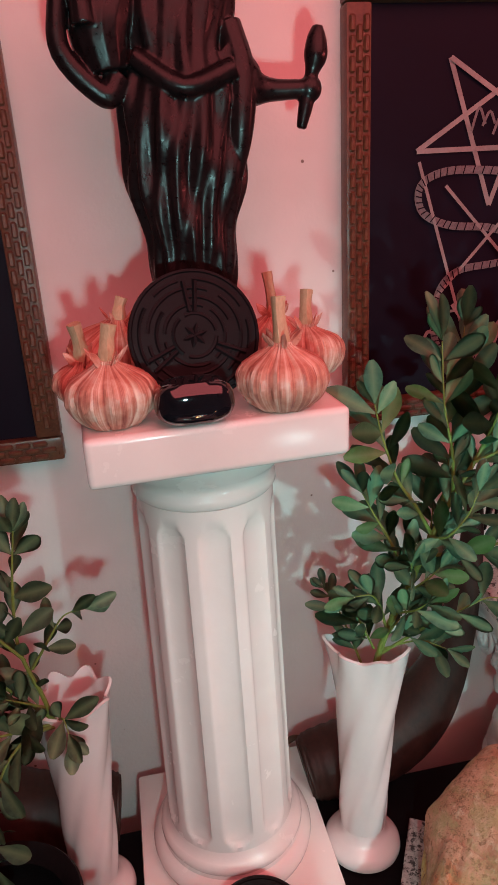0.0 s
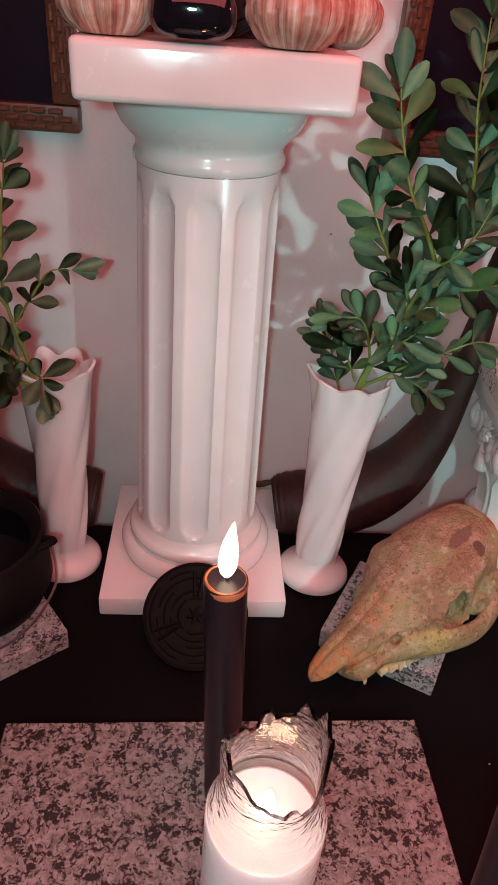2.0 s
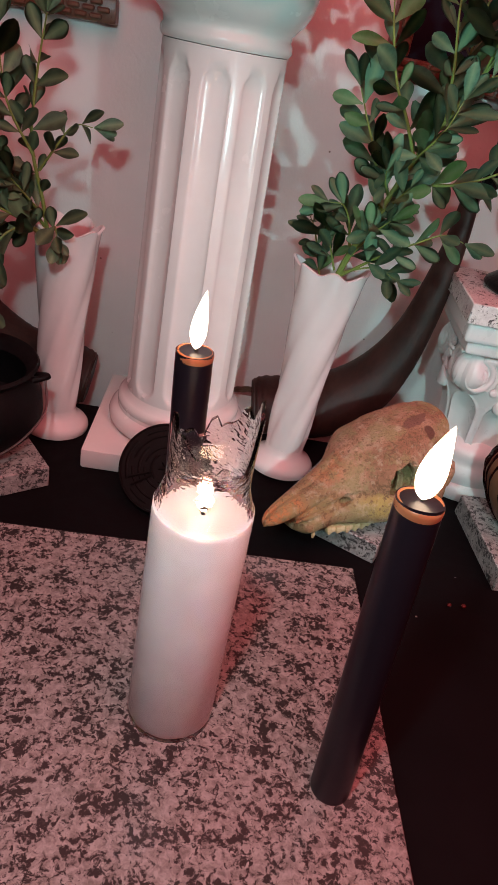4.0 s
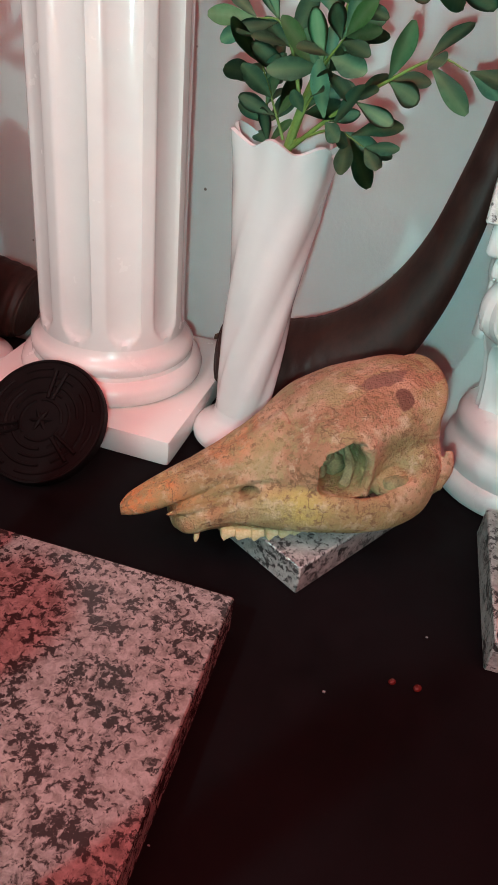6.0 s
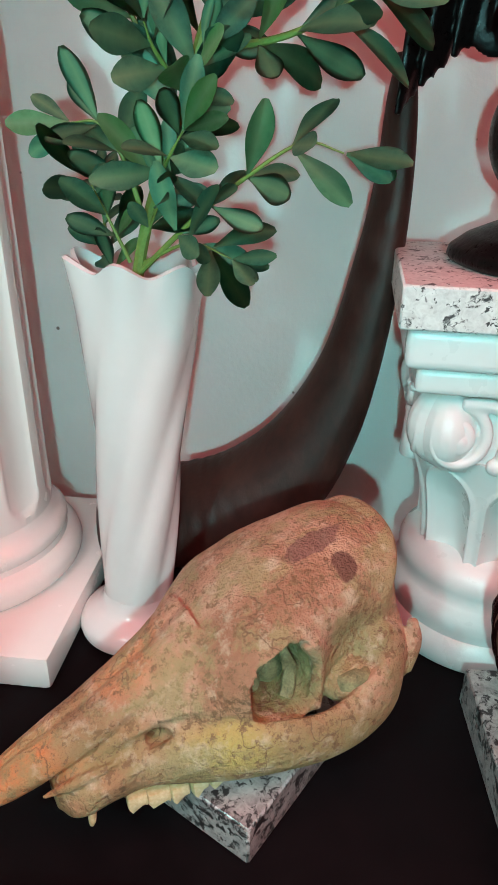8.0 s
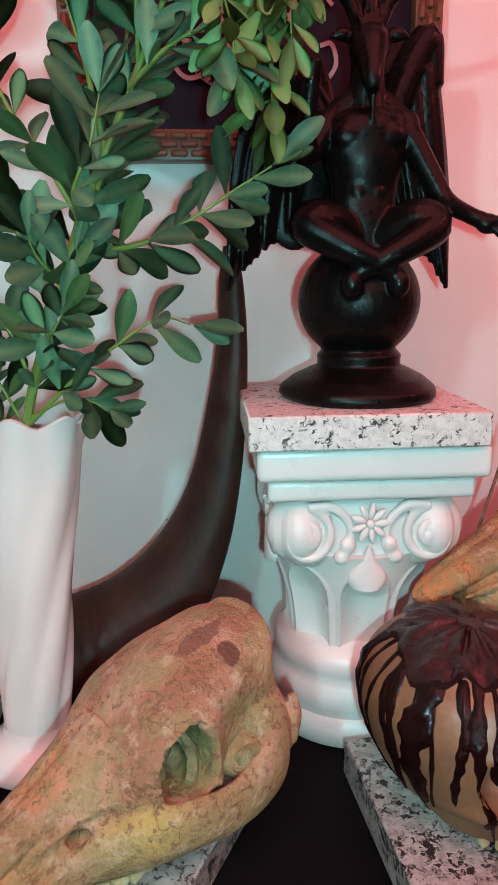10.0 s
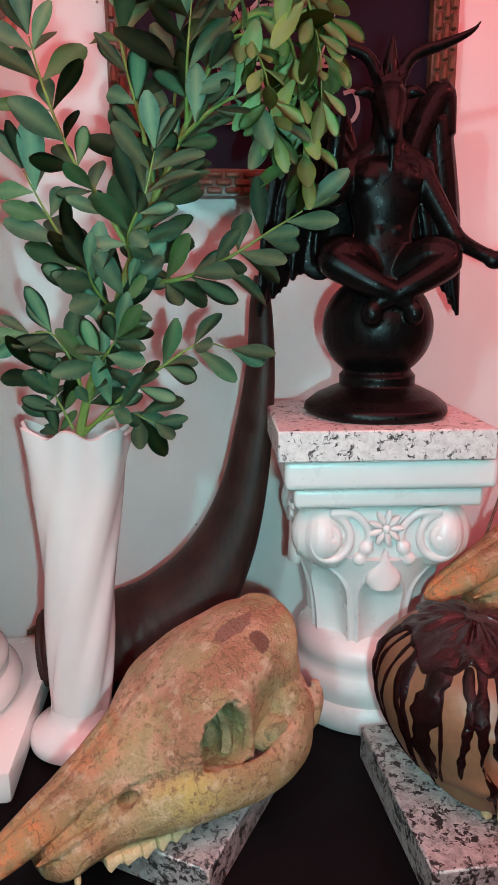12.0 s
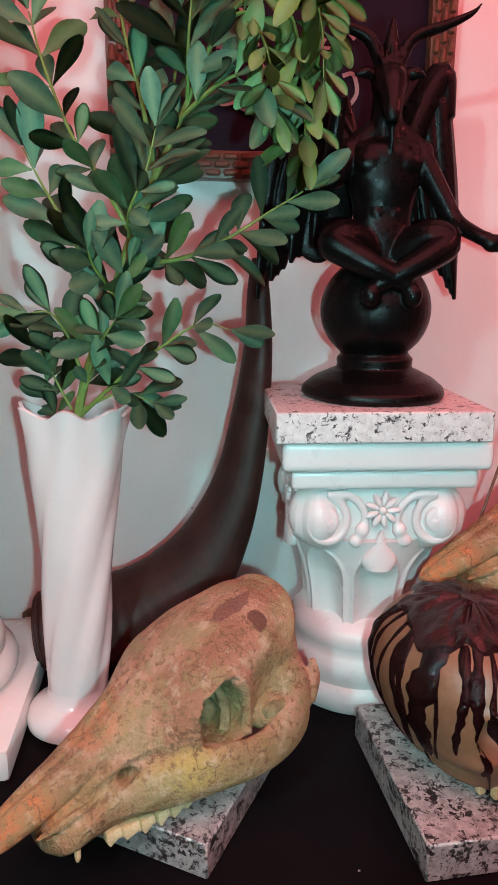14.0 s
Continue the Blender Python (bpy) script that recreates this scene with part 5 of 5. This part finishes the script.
def resin_skull():
    ob = thing("resin_skull", pose(0.5200, 0.4140, 0.0220, 0, 0, 16.5) @ Matrix.Scale(1.09, 4), "tan resin skull ornament with dark red wax drips", "skull")
    bm = blank()
    loops = []
    rows = smooth_path([(0.000, 0.016, 0.024, -0.006), (0.005, 0.026, 0.034, -0.004), (0.014, 0.034, 0.042, -0.002), (0.028, 0.0415, 0.0495, 0.000), (0.044, 0.0455, 0.0535, 0.002), (0.058, 0.0445, 0.0520, 0.003),
                        (0.070, 0.0390, 0.0455, 0.003), (0.079, 0.0290, 0.0335, 0.003), (0.0845, 0.0160, 0.0185, 0.003), (0.0862, 0.004, 0.005, 0.003)], 9)
    for z, wx, wy, dy in rows:
        loop = []
        for j in range(140):
            a = 2 * math.pi * j / 140
            c, s = math.cos(a), math.sin(a)
            loop.append(tuple(face_push((wx * math.copysign(abs(c) ** 0.92, c), dy + wy * math.copysign(abs(s) ** 0.92, s), z))))
        loops.append(loop)
    rings(bm, loops)
    body = part("cranium", bm, SKULL_TAN, ob)
    for s in (-1, 1):
        for k in range(4):
            part("tooth", box(blank(), (s * (0.0024 + 0.0046 * k), -0.0425 + 0.0011 * k * k, 0.0075), (0.0042, 0.004, 0.0080), 0.0012), TOOTH, ob)
    # wax poured over the crown and running down
    rng = random.Random(4)
    zs, wxs, wys, dys = [list(q) for q in zip(*rows)]

    def shell(a, z, proud):
        wx, wy, dy = (float(np.interp(z, zs, q)) for q in (wxs, wys, dys))
        c, s = math.cos(a), math.sin(a)
        p = face_push((wx * math.copysign(abs(c) ** 0.92, c), dy + wy * math.copysign(abs(s) ** 0.92, s), z))
        up = min(1.0, max(0.0, (z - 0.050) / 0.034)) ** 1.5
        n = Vector((c * (1 - up), s * (1 - up), up + 0.01)).normalized()
        return p + n * proud
    crown = blank()
    loops = []
    for i in range(16):
        loop = []
        for j in range(110):
            a = 2 * math.pi * j / 110
            low = 0.0755 + 0.0030 * math.sin(a * 3 + 1) + 0.0022 * math.sin(a * 7) + 0.001 * math.sin(a * 16 + 2)
            z = low + (0.0860 - low) * (i / 15) ** 0.75
            lump = 0.0022 * noise.noise(Vector((math.cos(a) * 6, math.sin(a) * 6, z * 160))) + 0.0012 * noise.noise(Vector((math.cos(a) * 17, math.sin(a) * 17, z * 380)))
            loop.append(tuple(shell(a, z, (-0.0005 if i == 0 else 0.0020) + max(-0.0012, lump))))
        loops.append(loop)
    rings(crown, loops)
    part("wax_crown", crown, DRIP, ob, "dark red poured wax")
    for k in range(32):
        a0 = radians(-215 + 250 * k / 31 + rng.uniform(-7, 7))
        low = rng.choice((0.004, 0.008, 0.014, 0.020, 0.030, 0.044))
        wide = rng.choice((0.0013, 0.0018, 0.0026, 0.0040, 0.0075))
        ph, strip = rng.uniform(0, 6), []
        for i in range(26):
            u = i / 25
            z = 0.078 + (low - 0.078) * u
            half = wide * (1.1 - 0.45 * u) * (1 + 0.22 * math.sin(u * 17 + ph) + 0.15 * math.sin(u * 41 + 2 * ph))
            if u > 0.93:
                half *= max(0.15, math.sqrt(max(0, 1 - ((u - 0.93) / 0.07) ** 2)))
            mid = a0 + 0.05 * math.sin(u * 5 + ph)
            strip.append([tuple(shell(mid + half * q / 0.048, z, -0.0004 + (0.0010 + 0.17 * min(half, 0.006)) * (1 - q * q) ** 0.6 * (1 + 0.3 * math.sin(u * 29 + q * 3 + ph)))) for q in (-1, -0.8, -0.4, 0, 0.4, 0.8, 1)])
        bm = blank()
        rings(bm, strip, False, False, closed=False)
        bmesh.ops.solidify(bm, geom=list(bm.faces), thickness=0.0006)
        part("wax_drip", bm, DRIP, ob)
    return ob


resin_skull()

# second animal skull on a block, behind the resin skull
block = tile(0.6480, 0.5180, 0, 6.0, 0.080, 0.060, 0.0870, GRANITE_GREY, "thick speckled granite block behind the resin skull", "granite_block")
settle(copy_thing(skull, pose(0.4960, 0.4680, 0.0600, 0, -8, 12)), (0.5823, 0.4852, 0.0885), (0.033, 0.006, 0), -4.1, 1.07)
stick = thing("incense_stick", pose(0, 0, 0), "thin brown incense stick leaning beside the pedestal", "incense")
part("rod", tube(blank(), [(0.528, 0.507, 0.002, 0.0011), (0.582, 0.522, 0.160, 0.0011), (0.598, 0.527, 0.219, 0.0013)], 8, 4), INCENSE, stick)


# ---------------------------------------------------------------- candles
def flame(ob, at, height, width, lean):
    x, y, z = at
    prof = [(0.10, 0.0), (0.32, 0.08), (0.46, 0.20), (0.50, 0.32), (0.46, 0.48), (0.36, 0.64), (0.22, 0.80), (0.10, 0.93), (0.01, 1.0)]
    pts = [(x + lean * u * u, y, z + u * height, r * width) for r, u in prof]
    f = part("flame", tube(blank(), pts, 16, 4), FLAME, ob, "bright pale candle flame")
    return f


def taper(at, base, radius, height, lean, width):
    x, y, z = at
    ob = thing("black_candle", pose(*base), "lit black taper candle standing on the granite tile", "candle", "black candles")
    dx, dy, top = x - base[0], y - base[1], z - base[2]
    rows = [(0, 0, 0.0, radius * 0.96), (0, 0, 0.004, radius), (dx * 0.5, dy * 0.5, top * 0.5, radius), (dx, dy, top - 0.008, radius), (dx, dy, top - 0.0045, radius)]
    part("shaft", tube(blank(), rows, 36, 6, wob=lambda t, a: 1 + 0.006 * math.sin(t * 40 + a * 2)), BLACK_WAX, ob)
    bm = blank()
    r = radius
    lathe(bm, [(r, -0.0050), (r * 1.02, -0.0025), (r * 0.99, -0.0008), (r * 0.90, 0.0), (r * 0.80, -0.0012), (r * 0.70, -0.0048), (r * 0.55, -0.0066)], 36, lambda a, h, q: q * (1 + 0.012 * math.sin(3 * a)), cap0=False, cap1=False)
    part("rim", bm, RIM_WAX, ob, "thin translucent rim with the flame's glow put into its colour", pose(dx, dy, top))
    part("melt_pool", lathe(blank(), [(0.0005, -0.0050), (r * 0.76, -0.0050), (r * 0.76, -0.0062), (0.0005, -0.0062)], 32), MELT_WAX, ob, "shiny melted wax", pose(dx, dy, top))
    part("wick", tube(blank(), [(dx, dy, top - 0.006, 0.0011), (dx + 0.0006, dy, top + 0.002, 0.0011), (dx + 0.0016, dy, top + 0.0055, 0.0009)], 8, 4), SOOT, ob)
    flame(ob, (dx, dy, top + 0.0012), height, width, lean)
    return ob


taper(FLAMES[0], (0.1950, 0.268, 0.0245), 0.0114, 0.036, 0.002, 0.0098)
taper(FLAMES[1], (0.303, 0.132, 0.0245), 0.0116, 0.039, 0.003, 0.0130)

jar = thing("glass_jar_candle", pose(0.2055, 0.1700, 0.0250, -1.0, 0.0, 0), "tall white pillar candle in clear glass with a broken top", "candle")
JR = 0.0258
part("wax", lathe(blank(), [(0.0005, 0.003), (JR - 0.004, 0.003), (JR - 0.0022, 0.006), (JR - 0.0022, 0.1500), (JR - 0.004, 0.1520), (JR - 0.009, 0.1512), (0.0005, 0.1495)], 48), WHITE_WAX, jar)
bm = blank()
rng = random.Random(8)
outer, inner = [], []
PROF = [(0.0, JR - 0.003), (0.002, JR), (0.148, JR), (0.156, JR - 0.0002), (0.163, JR - 0.0030), (0.170, JR - 0.0048), (0.180, JR - 0.0052)]
jag = [rng.uniform(-0.006, 0.006) for _ in range(24)]
rows_o = [[(r * math.cos(2 * math.pi * j / 48), r * math.sin(2 * math.pi * j / 48), z) for j in range(48)] for z, r in PROF]
top_o, top_i = [], []
for j in range(48):
    a = 2 * math.pi * j / 48
    h = 0.196 + 0.010 * math.sin(a * 2 + 0.6) + jag[j // 2] * 0.8 + (0.006 if 44 < j or j < 3 else 0)
    r = JR - 0.0045
    top_o.append((r * math.cos(a), r * math.sin(a), h))
    top_i.append(((r - 0.0018) * math.cos(a), (r - 0.0018) * math.sin(a), h - 0.0006))
rows_i = [[((r - 0.0018) * math.cos(2 * math.pi * j / 48), (r - 0.0018) * math.sin(2 * math.pi * j / 48), max(z, 0.1525)) for j in range(48)] for z, r in PROF[:1:-1]]
rings(bm, rows_o + [top_o, top_i] + rows_i[:-1], True, False)
part("glass", bm, GLASS, jar, "clear glass with a jagged broken rim")
for ob in jar.children:
    if ob.name.startswith("glass"):
        ob.visible_shadow = False
part("wick", tube(blank(), [(0, 0.002, 0.149, 0.0011), (0.0005, 0.002, 0.156, 0.0010)], 8, 3), SOOT, jar)
flame(jar, (0.0, 0.002, 0.1520), 0.016, 0.008, 0.001)

# ---------------------------------------------------------------- cauldron
pot = thing("cauldron", pose(-0.0060, 0.4230, 0.0210) @ Matrix.Scale(0.975, 4), "small black cast-iron cauldron with wire handle on a granite tile", "cauldron")
prof = [(0.022, 0.008), (0.040, 0.010), (0.056, 0.022), (0.064, 0.040), (0.063, 0.058), (0.056, 0.072), (0.052, 0.078), (0.057, 0.083), (0.061, 0.087), (0.059, 0.090), (0.054, 0.086), (0.049, 0.078), (0.056, 0.060), (0.055, 0.040), (0.030, 0.016), (0.001, 0.014)]
part("bowl", lathe(blank(), prof, 56), IRON, pot)
for k in range(3):
    a = radians(50 + 120 * k)
    part("foot", tube(blank(), [(0.034 * math.cos(a), 0.034 * math.sin(a), 0.014, 0.007), (0.042 * math.cos(a), 0.042 * math.sin(a), 0.0005, 0.004)], 8, 3), IRON, pot)
for s in (-1, 1):
    part("ear", tube(blank(), [(s * 0.058, -0.006, 0.080, 0.003), (s * 0.070, 0, 0.083, 0.003), (s * 0.058, 0.006, 0.080, 0.003)], 8, 5), IRON, pot)
part("wire_handle", tube(blank(), [(-0.068, 0, 0.083, 0.0011), (-0.072, -0.030, 0.062, 0.0011), (-0.045, -0.062, 0.036, 0.0011), (0, -0.074, 0.026, 0.0011), (0.048, -0.060, 0.036, 0.0011), (0.074, -0.028, 0.060, 0.0011), (0.068, 0, 0.083, 0.0011)], 8, 8), WIRE, pot, "thin grey wire handle")

# ---------------------------------------------------------------- small things
for bx, by, s in ((0.4285, 0.3205, 1.15), (0.4415, 0.3215, 1.3)):
    ob = thing("red_drop", pose(bx, by, 0, 0, 0, 40 * s), "small dark red wax drop on the black table", "drop", "red drops")
    part("drop", ball(blank(), (0, 0, 0.0013), (0.0020 * s, 0.0016 * s, 0.0015), None, 14, 8), BEAD, ob)
bit = thing("twig", pose(0.010, 0.005, 0), "small curled brown twig at the wall behind the column", "twig")
part("bark", tube(blank(), [(0.218, 0.604, 0.0215, 0.0026), (0.226, 0.600, 0.0262, 0.0036), (0.238, 0.603, 0.0270, 0.0032), (0.249, 0.606, 0.0235, 0.0020)], 8, 5, flat=0.6, wob=lambda t, a: 1 + 0.2 * math.sin(a * 3 + t * 9)), TWIG, bit)
rng = random.Random(2)
crumbs = blank()
for k in range(9):
    box(crumbs, (rng.uniform(0.28, 0.55), rng.uniform(0.20, 0.46), 0.0004), (rng.uniform(0.0006, 0.0018), rng.uniform(0.0004, 0.0010), 0.0007), 0, Matrix.Identity(4))
tagged(mesh_object("crumbs", crumbs, PRINT_PALE, False), "scattered pale crumbs of dust on the black table", "dust", kind="stuff")
